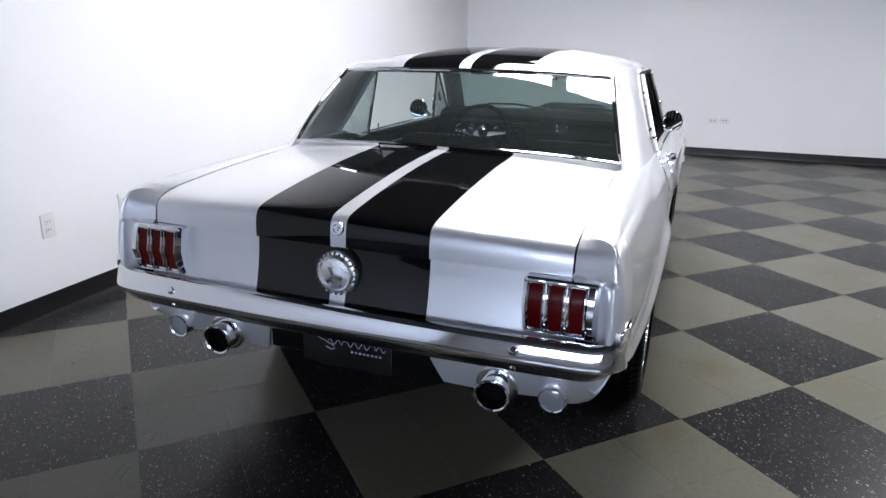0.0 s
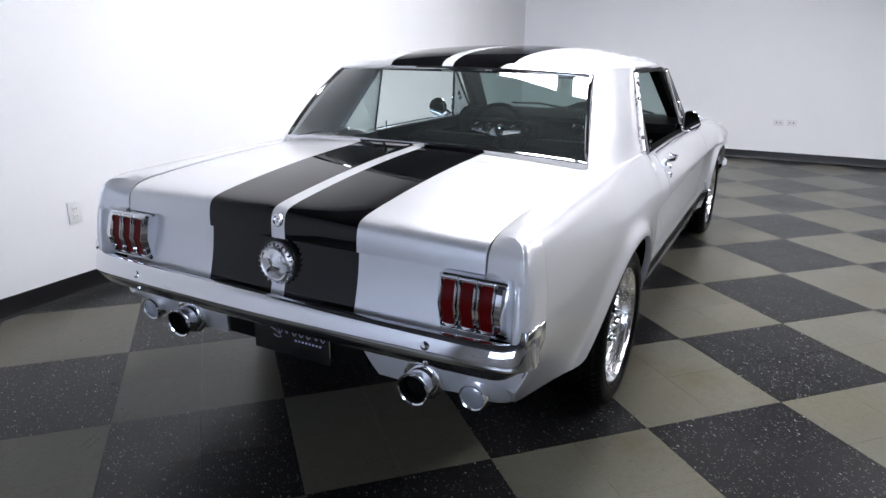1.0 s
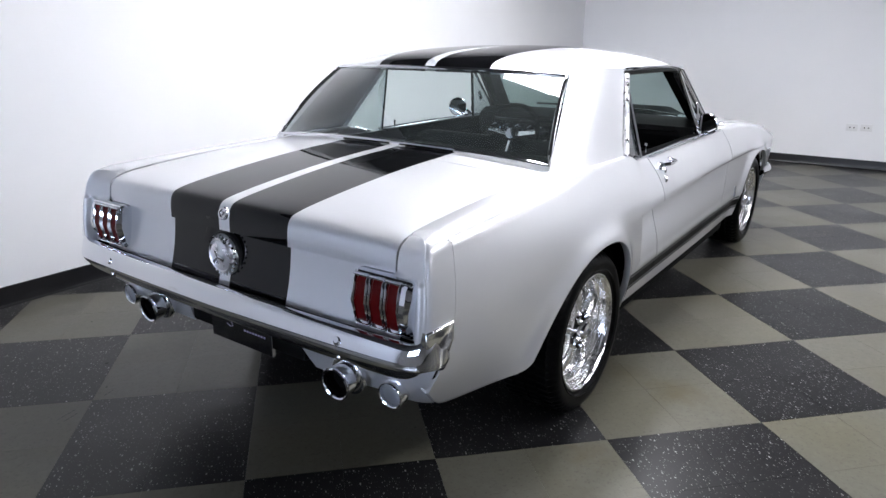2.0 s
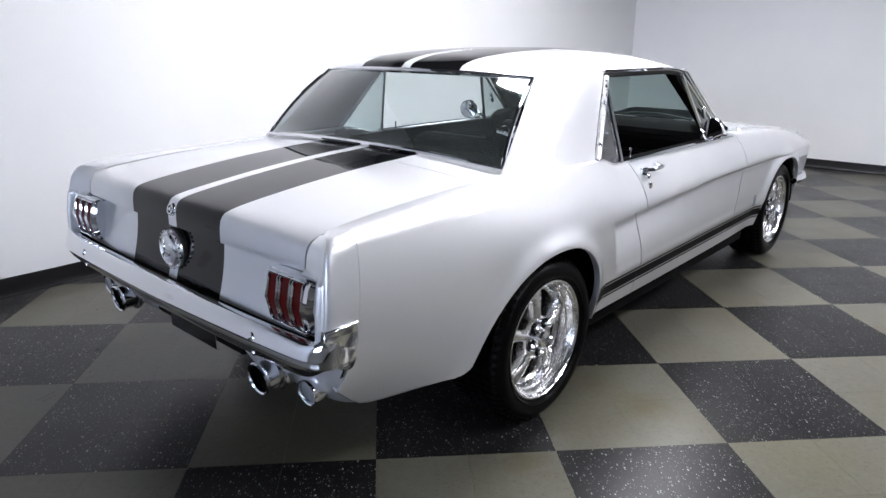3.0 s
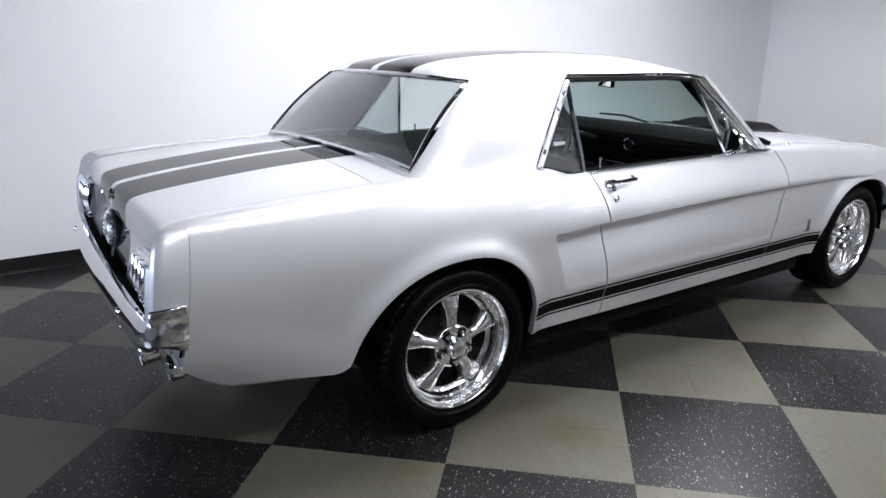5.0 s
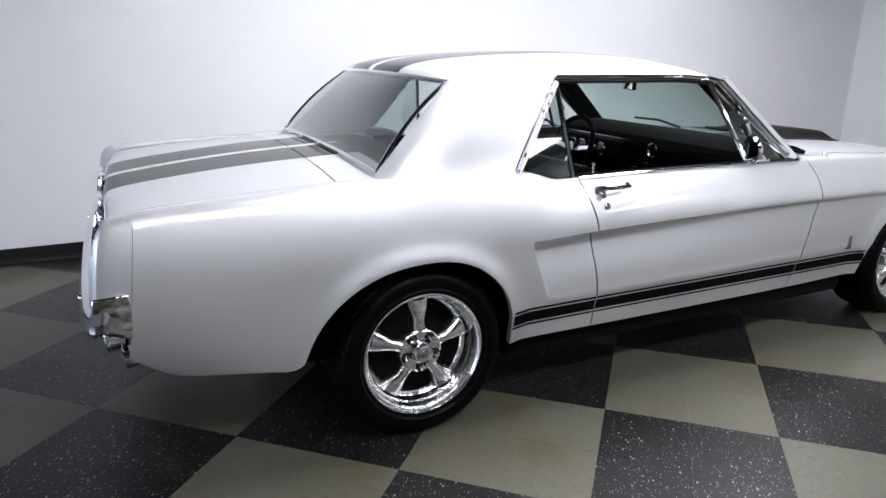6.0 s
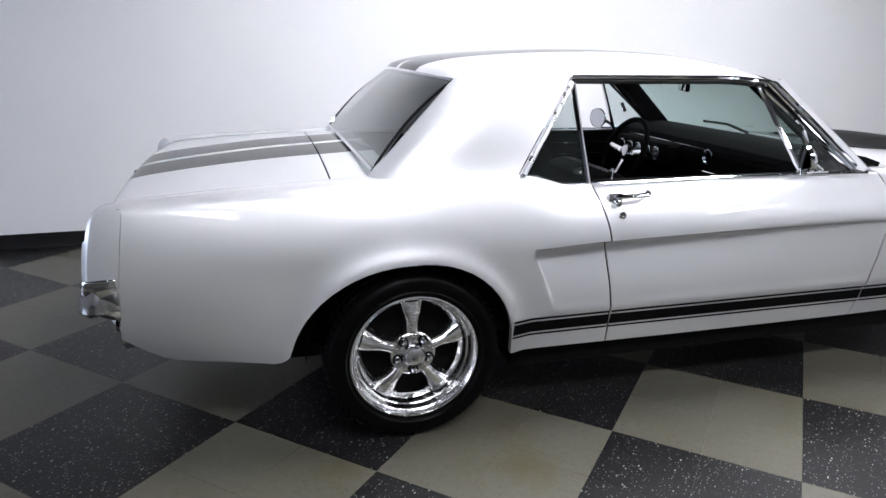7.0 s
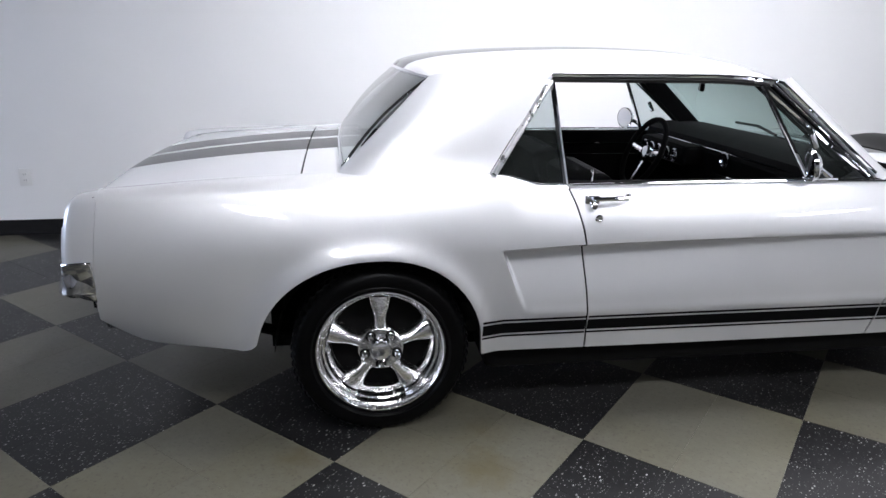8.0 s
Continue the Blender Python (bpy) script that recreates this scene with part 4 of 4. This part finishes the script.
# underbody
part("underbody", join(box(1.46, 1.95, 0.14, (0, 1.38, 0.245), 0.03), box(1.0, 3.1, 0.20, (0, 1.55, 0.27), 0.03), box(1.36, 0.46, 0.10, (0, -0.56, 0.46), 0.03), box(0.86, 0.44, 0.12, (0, -0.52, 0.41), 0.04)), SHADOW, car, "black underbody")
axle = tube([(-0.62, AXLE_R, HUB_Z), (0.62, AXLE_R, HUB_Z)], 0.035, 12)
part("rear_axle", join(axle, lathe([(0.0, -0.12), (0.07, -0.09), (0.115, 0.0), (0.07, 0.09), (0.0, 0.12)], 20, Matrix.Translation((0, AXLE_R, HUB_Z)) @ pose(0, 0, 0, 0, 90, 0))), SHADOW, car, "black rear axle")
for s in (1, -1):
    part("leaf_spring", tube([(s * 0.56, AXLE_R - 0.62, 0.36), (s * 0.56, AXLE_R - 0.3, 0.27), (s * 0.56, AXLE_R, 0.245), (s * 0.56, AXLE_R + 0.4, 0.27)], 0.03, 8, flat=0.6), SHADOW, car, "black leaf spring")
part("rear_apron", box(1.30, 0.05, 0.16, (0, -0.82, 0.51)), SHADOW, car, "black rear apron")
for s in (1, -1):
    for yc in (AXLE_R, AXLE_F):
        rows = [[(s * x, yc + 0.36 * math.cos(a), 0.305 + 0.345 * math.sin(a)) for x in (0.50, 0.78)] for a in span(0.0, math.pi, 18)]
        part("wheel_house", sheet(rows, None), SHADOW, car, "black wheel house")
        part("wheel_house_wall", sheet([[(s * 0.50, yc - 0.4 + 0.8 * u, 0.2 + 0.5 * v) for u in (0, 1)] for v in (0, 1)], None), SHADOW, car, "black inner wall")

# ---- wheels ----
def wheel():
    """A five-spoke polished wheel; z points away from the car."""
    R = 0.306
    prof = [(0.216, 0.100), (0.224, 0.110), (0.232, 0.113), (0.236, 0.118), (0.239, 0.121), (0.242, 0.119), (0.258, 0.123), (0.275, 0.121), (0.287, 0.114), (0.295, 0.105), (0.301, 0.092)]
    groove = []
    for z0, z1 in ((0.088, 0.050), (0.042, 0.006), (-0.002, -0.040), (-0.048, -0.088)):
        groove += [(R, z0), (R, z1), (R - 0.006, z1 - 0.002), (R - 0.006, z1 - 0.006)]
    tyre_profile = prof + groove[:-2] + [(0.301, -0.092), (0.280, -0.114), (0.244, -0.12), (0.216, -0.10)]
    tyre_bm = lathe(tyre_profile, 180)
    for v in tyre_bm.verts:
        a, r = math.atan2(v.co.y, v.co.x), math.hypot(v.co.x, v.co.y)
        if r > 0.294 and abs(v.co.z) > 0.01 and round(a / (2 * math.pi) * 180 + 40 * abs(v.co.z)) % 3 == 0:
            v.co.x *= 1 - 0.005 / r
            v.co.y *= 1 - 0.005 / r
    rim = part("wheel", lathe([(0.218, 0.096), (0.2225, 0.104), (0.2215, 0.110), (0.217, 0.111), (0.2125, 0.106), (0.209, 0.096), (0.204, 0.092), (0.201, 0.082), (0.1985, 0.070), (0.193, 0.066), (0.190, 0.054), (0.188, 0.040), (0.182, 0.034), (0.176, 0.026), (0.174, -0.03), (0.174, -0.09), (0.20, -0.10)], 72), ALLOY, car, "polished five-spoke alloy wheel")
    part("tyre", tyre_bm, RUBBER, rim, "black low-profile tyre", sharp=25)
    for k in range(5):
        rows = []
        for t in span(0, 1, 11):
            r = 0.060 + (0.184 - 0.060) * t
            w = 0.024 - 0.003 * math.sin(math.pi * min(1.0, t * 1.5)) + 0.014 * smooth(0.35, 1.0, t)
            z = 0.054 - 0.014 * t + 0.004 * math.sin(math.pi * t)
            rows.append([(x * w, r, z - 0.004 + 0.026 * math.sqrt(max(0.0, 1 - (abs(x) * 0.96) ** 2)) - (0.05 if abs(x) > 0.99 else 0.0)) for x in (-1, -0.97, -0.8, -0.5, -0.2, 0, 0.2, 0.5, 0.8, 0.97, 1)])
        bm = sheet(rows, (0, 0, 1))
        bmesh.ops.rotate(bm, verts=bm.verts[:], matrix=Matrix.Rotation(2 * math.pi * k / 5, 3, "Z"))
        part("spoke", bm, ALLOY, rim, "polished tapered spoke", sharp=60)
    part("hub", lathe([(0.078, 0.02), (0.081, 0.060), (0.078, 0.072), (0.072, 0.076), (0.047, 0.074), (0, 0.074)], 40), ALLOY, rim, "round polished hub")
    part("centre_cap", lathe([(0.041, 0.06), (0.041, 0.090), (0.038, 0.099), (0.034, 0.097), (0.030, 0.104), (0.012, 0.109), (0, 0.109)], 32), CHROME, rim, "chrome centre cap")
    part("cap_emblem", box(0.020, 0.026, 0.004, (0, 0, 0.109), 0.003), DARK_CHROME, rim, "dark cap emblem")
    for k in range(5):
        a = 2 * math.pi * (k + 0.5) / 5 + math.pi / 2
        # black disc proud of the hub, painted as the shade of a nut pocket
        part("nut_pocket_shade", lathe([(0.0185, 0.0745), (0.0185, 0.0775), (0.0165, 0.0785), (0.0160, 0.0768), (0, 0.0768)], 20, Matrix.Translation((0.058 * math.cos(a), 0.058 * math.sin(a), 0))), SHADOW, rim, "raised black disc shading a nut pocket")
        part("wheel_nut", lathe([(0.0145, 0.070), (0.0145, 0.076), (0.0105, 0.077), (0.0105, 0.092), (0.006, 0.098), (0, 0.099)], 10, Matrix.Translation((0.058 * math.cos(a), 0.058 * math.sin(a), 0))), CHROME, rim, "steel wheel nut")
    part("brake_disc", lathe([(0.0, 0.012), (0.10, 0.010), (0.135, 0.0), (0.172, -0.002), (0.172, -0.02), (0, -0.045)], 40), SHADOW, rim, "dark brake drum")
    part("valve", tube([(0.10, 0.165, 0.05), (0.104, 0.172, 0.075)], 0.004, 6), SEAL, rim, "black valve stem")
    return rim


first = wheel()
for k, (s, y) in enumerate(((1, AXLE_R), (1, AXLE_F), (-1, AXLE_R), (-1, AXLE_F))):
    m = Matrix.Translation((s * (0.706 if y < 1 else 0.672), y, HUB_Z)) @ pose(0, 0, 0, 90, 0, 90 * s)
    ob = first if k == 0 else copy_thing(first, m)
    ob.matrix_basis = m

# ---- door fittings, mirrors, badges ----
for s in (1, -1):
    y0, z0 = 0.738, 0.822
    xh = side_x(0.78, 0.82)
    handle = part("door_handle", box(0.018, 0.052, 0.030, (s * (xh + 0.006), 0.742, z0), 0.007, 3), CHROME, car, "chrome door handle with push button")
    part("push_button", lathe([(0.012, 0.0), (0.012, 0.022), (0.009, 0.026), (0, 0.027)], 20, Matrix.Translation((s * (xh + 0.008), 0.744, z0 - 0.018)) @ pose(0, 0, 0, 0, 90 * s, 0)), CHROME, handle, "round chrome push button")
    part("grip", tube([(s * (xh + 0.020), 0.745, z0 + 0.006), (s * (xh + 0.038), 0.765, z0 + 0.008), (s * (xh + 0.040), 0.81, z0 + 0.010), (s * (xh + 0.036), 0.855, z0 + 0.011), (s * (xh + 0.010), 0.872, z0 + 0.010)], 0.0095, 8, flat=0.8), CHROME, handle, "slim chrome grip")
    part("grip_foot", box(0.02, 0.02, 0.02, (s * (xh + 0.004), 0.868, z0 + 0.011), 0.006), CHROME, handle)
    xk = side_x(0.765, 0.762)
    part("door_lock", lathe([(0.014, -0.004), (0.014, 0.004), (0.010, 0.008), (0.004, 0.008), (0, 0.005)], 20, Matrix.Translation((s * xk, 0.763, 0.762)) @ pose(0, 0, 0, 0, 90 * s, 0)), CHROME, car, "round chrome key lock")
    # round mirror on a chrome stalk
    ym = 1.545 if s > 0 else 1.50
    xm = 0.765 if s > 0 else 0.790
    base = part("door_mirror", box(0.035, 0.12, 0.012, (s * 0.752, ym + 0.055, 0.876), 0.005, 2), CHROME, car, "round chrome door mirror on a stalk")
    part("stalk", tube([(s * 0.752, ym + 0.09, 0.88), (s * 0.757, ym + 0.055, 0.905), (s * xm, ym + 0.02, 0.925)], [0.014, 0.009, 0.011], 8), CHROME, base, "chrome stalk")
    turn = Matrix.Translation((s * xm, ym, 0.928)) @ pose(0, 0, 0, 101 if s > 0 else 90, 0, -20 if s > 0 else 22)
    part("mirror_shell", lathe([(0.056, 0.004), (0.058, 0.0), (0.055, -0.012), (0.040, -0.026), (0.015, -0.034), (0, -0.035)], 36, turn), CHROME, base, "round chrome shell")
    part("mirror_glass", lathe([(0.053, 0.0035), (0, 0.0035)], 36, turn), MIRROR, base, "round mirror glass")
    # badge and aerial stub on the wing
    xb = side_x(2.26, 0.445)
    badge = part("wing_badge", box(0.006, 0.022, 0.062, (s * (xb + 0.003), 2.265, 0.452), 0.002), DARK_CHROME, car, "small dark upright badge")
    part("badge_foot", box(0.006, 0.036, 0.010, (s * (xb + 0.003), 2.256, 0.424), 0.002), DARK_CHROME, badge)
    part("lock_knob", lathe([(0.004, 0.0), (0.004, 0.03), (0.006, 0.034), (0.004, 0.042), (0, 0.043)], 10, Matrix.Translation((s * 0.712, 0.765, 0.868))), CHROME, car, "chrome lock knob")
    part("wing_ornament", tube([(s * (side_x(3.14, 0.62) + 0.004), y, 0.615) for y in (3.10, 3.16, 3.24)], 0.008, 6, flat=0.8), CHROME, car, "chrome wing ornament")
part("aerial_stub", lathe([(0.016, 0.0), (0.013, 0.008), (0.006, 0.014), (0, 0.016)], 20, Matrix.Translation((0.70, 2.11, 0.868))), CHROME, car, "chrome aerial stub")
for s in (1, -1):
    part("wiper", tube([(s * 0.28 + 0.20, 1.97, 0.920), (s * 0.28, 2.0, 0.940), (s * 0.28 - 0.20, 2.0, 0.936)], 0.007, 6), SEAL, car, "black wiper blade")

# ---- cabin ----
part("cabin_floor", box(1.36, 2.0, 0.04, (0, 0.95, 0.33)), CARPET, car, "black carpet")
part("parcel_shelf", sheet([[(x, y, 0.895 - 0.01 * (x / 0.66) ** 2) for x in span(-0.655, 0.655, 7)] for y in (-0.085, 0.27)], (0, 0, 1), 0.02), VINYL, car, "black parcel shelf")
for s in (1, -1):
    card = part("door_card", sheet([[(s * (0.685 + 0.02 * (z - 0.4)), y, z) for y in span(0.40, 1.86, 9)] for z in span(0.35, 0.862, 8)], (-s, 0, 0), 0.02), VINYL, car, "black vinyl door card")
    for z in (0.80, 0.74):
        part("card_strip", tube([(s * 0.684, 0.62, z), (s * 0.682, 1.7, z)], 0.004, 6), CHROME, card, "thin bright strip")
    part("arm_rest", box(0.06, 0.34, 0.05, (s * 0.66, 1.05, 0.66), 0.015), VINYL, card)
    part("window_crank", tube([(s * 0.675, 1.32, 0.62), (s * 0.65, 1.32, 0.62), (s * 0.645, 1.40, 0.60)], 0.007, 6), CHROME, card, "chrome crank")
    part("sill_cap", box(0.045, 1.2, 0.012, (s * 0.705, 1.27, 0.862), 0.004), VINYL, card)


def bench(name, x, y, wide, base_z, top_z, lean, label, rib_mat=None):
    """Seat with a cushion, a leaning back and ribbed insert."""
    seat = part(name, box(wide, 0.50, 0.16, (x, y + 0.28, base_z), 0.05, 3), VINYL, car, label)
    tall = top_z - base_z
    m = Matrix.Translation((x, y, base_z + tall / 2)) @ pose(0, 0, 0, lean, 0, 0)
    bm = box(wide, 0.13, tall, bevel=0.05, segs=4)
    bmesh.ops.transform(bm, matrix=m, verts=bm.verts[:])
    part("backrest", bm, VINYL, seat, "black vinyl backrest")
    n = int(wide * 0.72 / 0.028)
    for i in range(n):
        xi = -wide * 0.36 + wide * 0.72 * (i + 0.5) / n
        rib = tube([(xi, 0.068, -tall * 0.35), (xi, 0.072, tall * 0.30), (xi, 0.064, tall * 0.42), (xi, 0.048, tall * 0.475), (xi, 0.020, tall * 0.50)], 0.0048, 6, up=(1, 0, 0))
        bmesh.ops.transform(rib, matrix=m, verts=rib.verts[:])
        part("rib", rib, rib_mat or VINYL_GREY, seat, "" if rib_mat else "silver ribbed insert")
    return seat


bench("front_seat", 0.34, 0.88, 0.52, 0.48, 0.86, 14, "low-backed black bucket seat with silver ribs")
bench("front_seat", -0.34, 0.88, 0.52, 0.48, 0.86, 14, "low-backed black bucket seat with silver ribs")
bench("rear_seat", 0.0, 0.26, 1.16, 0.50, 0.84, 20, "black vinyl rear bench with silver ribs")
dash_rows = []
for x in span(-0.68, 0.68, 21):
    b = 0.02 * (1 - (x / 0.7) ** 2)
    dash_rows.append([(x, 2.00 + b, 0.890), (x, 1.92 + b, 0.915), (x, 1.80 + b, 0.930), (x, 1.66 + b, 0.922), (x, 1.600 + b, 0.895), (x, 1.585 + b, 0.845), (x, 1.60 + b, 0.81), (x, 1.63 + b, 0.70), (x, 1.66 + b, 0.60), (x, 1.75, 0.52)])
dash = part("dashboard", sheet(dash_rows, (0, -1, 0.6), 0.02), VINYL, car, "black padded dashboard with round gauges")
part("instrument_hood", box(0.50, 0.12, 0.10, (-0.34, 1.575, 0.815), 0.03, 3), VINYL, dash)
for x in (-0.50, -0.42, -0.34, -0.25, -0.17):
    part("gauge", lathe([(0.030, 0.0), (0.034, 0.002), (0.034, 0.008), (0.030, 0.010), (0.028, 0.004), (0, 0.004)], 24, Matrix.Translation((x, 1.513, 0.812)) @ BACK), DARK_CHROME, dash, "round gauge with bright ring")
part("dash_strip", tube([(0.02, 1.618, 0.76), (0.64, 1.612, 0.76)], 0.004, 6), CHROME, dash, "bright dash strip")
part("dash_strip", tube([(0.02, 1.628, 0.70), (0.64, 1.622, 0.70)], 0.003, 6), CHROME, dash, "bright dash strip")
for x in (0.12, 0.62):
    part("air_vent", lathe([(0.034, 0.0), (0.038, 0.003), (0.038, 0.008), (0.032, 0.010), (0.028, 0.002), (0, 0.002)], 24, Matrix.Translation((x, 1.607, 0.835)) @ BACK), DARK_CHROME, dash, "round air vent with bright ring")
part("dash_strip", tube([(-0.62, 1.600, 0.868), (0.64, 1.600, 0.868)], 0.003, 6), DARK_CHROME, dash, "thin bright strip under the dash pad")
part("glove_box", box(0.36, 0.02, 0.09, (0.40, 1.628, 0.73), 0.006), VINYL, dash)
part("radio", box(0.18, 0.03, 0.06, (0.0, 1.635, 0.70), 0.004), DARK_CHROME, dash, "dark radio face")
for x in (0.085, -0.085):
    part("radio_knob", lathe([(0.012, 0), (0.012, 0.02), (0, 0.022)], 14, Matrix.Translation((x, 1.62, 0.70)) @ BACK), CHROME, dash, "chrome knob")
part("console", box(0.16, 0.75, 0.16, (0, 1.25, 0.44), 0.03), VINYL, car, "black centre console")
part("shifter", tube([(0, 1.34, 0.50), (0, 1.31, 0.66)], [0.008, 0.012], 8), CHROME, car, "chrome shift lever")
WHEEL_AT = Matrix.Translation((-0.35, 1.43, 0.800)) @ pose(0, 0, 0, 66, 0, 0)      # z towards the driver
ring = tube([(0.178 * math.cos(a), 0.178 * math.sin(a), 0.0) for a in span(0, 2 * math.pi * 47 / 48, 48)], 0.014, 10, True)
bmesh.ops.transform(ring, matrix=WHEEL_AT, verts=ring.verts[:])
steering = part("steering_wheel", ring, VINYL, car, "black rimmed steering wheel with three metal spokes")
for a in (0.12, math.pi - 0.12, -math.pi / 2):
    d = Vector((math.cos(a), math.sin(a), 0))
    w = Vector((-d.y, d.x, 0))
    rows = []
    for t in span(0, 1, 6):
        r, k = 0.035 + 0.135 * t, 0.014 - 0.004 * t
        rows.append([d * r + w * x * k + Vector((0, 0, z - 0.020 + 0.018 * t)) for x, z in ((-1, -0.004), (-1, 0.002), (0, 0.004), (1, 0.002), (1, -0.004))])
    bm = sheet(rows, (0, 0, 1))
    bmesh.ops.transform(bm, matrix=WHEEL_AT, verts=bm.verts[:])
    part("spoke", bm, ALLOY, steering, "brushed metal spoke")
part("horn_button", lathe([(0.042, -0.03), (0.042, -0.010), (0.034, 0.0), (0.018, 0.004), (0, 0.005)], 28, WHEEL_AT), DARK_CHROME, steering, "round horn button")
part("column", tube([WHEEL_AT @ Vector((0, 0, -0.02)), WHEEL_AT @ Vector((0, 0, -0.28))], 0.03, 12), VINYL, steering)
RV = Matrix.Translation((0.02, 1.50, 1.160)) @ pose(0, 0, 0, 0, 0, -24)
rv = part("inside_mirror", box(0.19, 0.02, 0.052, m=RV, bevel=0.010, segs=3), VINYL, car, "black inside mirror on the windscreen")
part("mirror_glass", box(0.175, 0.002, 0.042, m=RV @ Matrix.Translation((0, -0.011, 0)), bevel=0.0005), MIRROR, rv, "mirror glass")
part("arm", tube([(0.02, 1.51, 1.16), (0.01, 1.53, 1.225)], 0.006, 6), CHROME, rv)

# ---- wall outlets ----
def outlet(p, q, z, turn, w=0.075, h=0.118, low_plate=False):
    thing = tagged(new("wall_outlet"), "white plastic duplex outlet plate on the wall" if not low_plate else "white blank plastic socket plate on the end wall", "outlet", "wall outlets")
    thing.matrix_world = ROOM @ pose(p, q, z, 0, 0, turn)
    part("plate", box(w, 0.007, h, (0, -0.0035, 0), 0.002), PLASTIC, thing)
    for dz in (0.02, -0.02) if not low_plate else ():
        part("socket", box(0.034, 0.004, 0.028, (0, -0.008, dz), 0.0015), PLASTIC, thing)
        for dx in (-0.007, 0.007):
            part("slot", box(0.002, 0.002, 0.009, (dx, -0.0105, dz + 0.002)), INK, thing, "dark slot")
    if low_plate:
        for dx in (-0.02, 0.02):
            part("slot", box(0.014, 0.002, 0.012, (dx, -0.008, 0), 0.0005), INK, thing, "dark slot")
    part("screw", lathe([(0.003, 0), (0.002, 0.0015), (0, 0.002)], 8, Matrix.Translation((0, -0.007, 0)) @ BACK), PLASTIC, thing)
    return thing


OUTLETS = [(2.27, WALL_Q, 0.44, 0), (2.76, WALL_Q, 0.45, 0), (0.26, WALL_Q, 0.40, 0),
           (WALL_P, -0.44, 0.455, -90, 0.115, 0.075, True), (WALL_P, -0.58, 0.46, -90, 0.115, 0.075, True)]
for args in OUTLETS:
    outlet(*args)

# ---- floor: 12-inch tiles laid as two-by-two checks ----
TILE, GX, GY = 0.3048, 2.329, 2.115
slab = part("floor", box(22, 22, 0.1, (2.5, 2.5, -0.0535)), GROUT)
tagged(slab, "glossy checkered floor of grey and charcoal vinyl tiles", "floor", kind="structure")
c, t = TILE / 2 - 0.00022, 0.0035


def tile_bm():
    bm = bmesh.new()
    top = [bm.verts.new((x * (c - 0.0003), y * (c - 0.0003), 0)) for x, y in ((-1, -1), (1, -1), (1, 1), (-1, 1))]
    low = [bm.verts.new((x * c, y * c, -0.0003)) for x, y in ((-1, -1), (1, -1), (1, 1), (-1, 1))]
    foot = [bm.verts.new((x * c, y * c, -t)) for x, y in ((-1, -1), (1, -1), (1, 1), (-1, 1))]
    bm.faces.new(top)
    for a, b in ((top, low), (low, foot)):
        for k in range(4):
            bm.faces.new((b[k], b[(k + 1) % 4], a[(k + 1) % 4], a[k]))
    return bm


meshes = []
for material in (TILE_LIGHT, TILE_DARK):
    me = bpy.data.meshes.new("tile")
    bm = tile_bm()
    bm.to_mesh(me)
    bm.free()
    me.materials.append(material)
    meshes.append(me)
cells = []
for i in range(-30, 30):
    for j in range(-30, 34):
        x, y = GX + (i + 0.5) * TILE, GY + (j + 0.5) * TILE
        p, q = (x + y) / math.sqrt(2), (y - x) / math.sqrt(2)
        if q > WALL_Q + 0.3 or p > WALL_P + 0.3 or p < BACK_P - 0.3 or q < BACK_Q - 0.3:
            continue
        cells.append((math.hypot(x - 1.9, y - 1.5), x, y, (i // 2 + j // 2) % 2))
cells.sort()
for _, x, y, odd in cells[:300]:
    ob = new("tile", meshes[odd])
    ob.parent = slab
    ob.location = (x, y, 0)
for odd, material in ((0, TILE_LIGHT_FAR), (1, TILE_DARK_FAR)):
    verts, faces = [], []
    for _, x, y, o in cells[300:]:
        if o == odd:
            k = len(verts)
            for z, e in ((0, c - 0.0003), (-0.0003, c), (-t, c)):
                verts += [(x - e, y - e, z), (x + e, y - e, z), (x + e, y + e, z), (x - e, y + e, z)]
            faces.append((k, k + 1, k + 2, k + 3))
            for a in (0, 4):
                faces += [(k + a + 4 + b, k + a + 4 + (b + 1) % 4, k + a + (b + 1) % 4, k + a + b) for b in range(4)]
    me = bpy.data.meshes.new("far_tiles")
    me.from_pydata(verts, [], faces)
    me.materials.append(material)
    far = new("far_tiles", me)
    far.parent = slab
    far["kind"] = "stuff"

# scuffs and a blob of tar on the tiles behind the car
TAR = grained("black_scuff", (0.008, 0.008, 0.008), 0.7, 90.0, 0.3)
for x, y, r in ((-0.139, 2.434, 0.008), (-0.084, 2.214, 0.004), (-0.33, 2.918, 0.004), (1.073, 1.705, 0.003)):
    part("tar_spot", lathe([(r, 0.0003), (r * 0.7, 0.0011), (0, 0.0014)], 9, Matrix.Translation((x, y, 0))), TAR, slab, "black tar spot")
SCUFF = grained("dark_scuff", (0.03, 0.029, 0.026), 0.6, 90.0, 0.2)
for x, y, turn, long in ((-0.063, 2.163, 62, 0.05), (-0.170, 2.022, 58, 0.075), (-0.150, 1.998, 60, 0.06)):
    rows = [[(u, (0.0016 + 0.0012 * math.sin(u * 300)) * d, 0.0006) for d in (-1, 0, 1)] for u in span(-long / 2, long / 2, 9)]
    mark = part("scuff_mark", sheet(rows, (0, 0, 1)), SCUFF, slab, "thin dark scuff")
    mark.matrix_basis = pose(x, y, 0, 0, 0, turn)
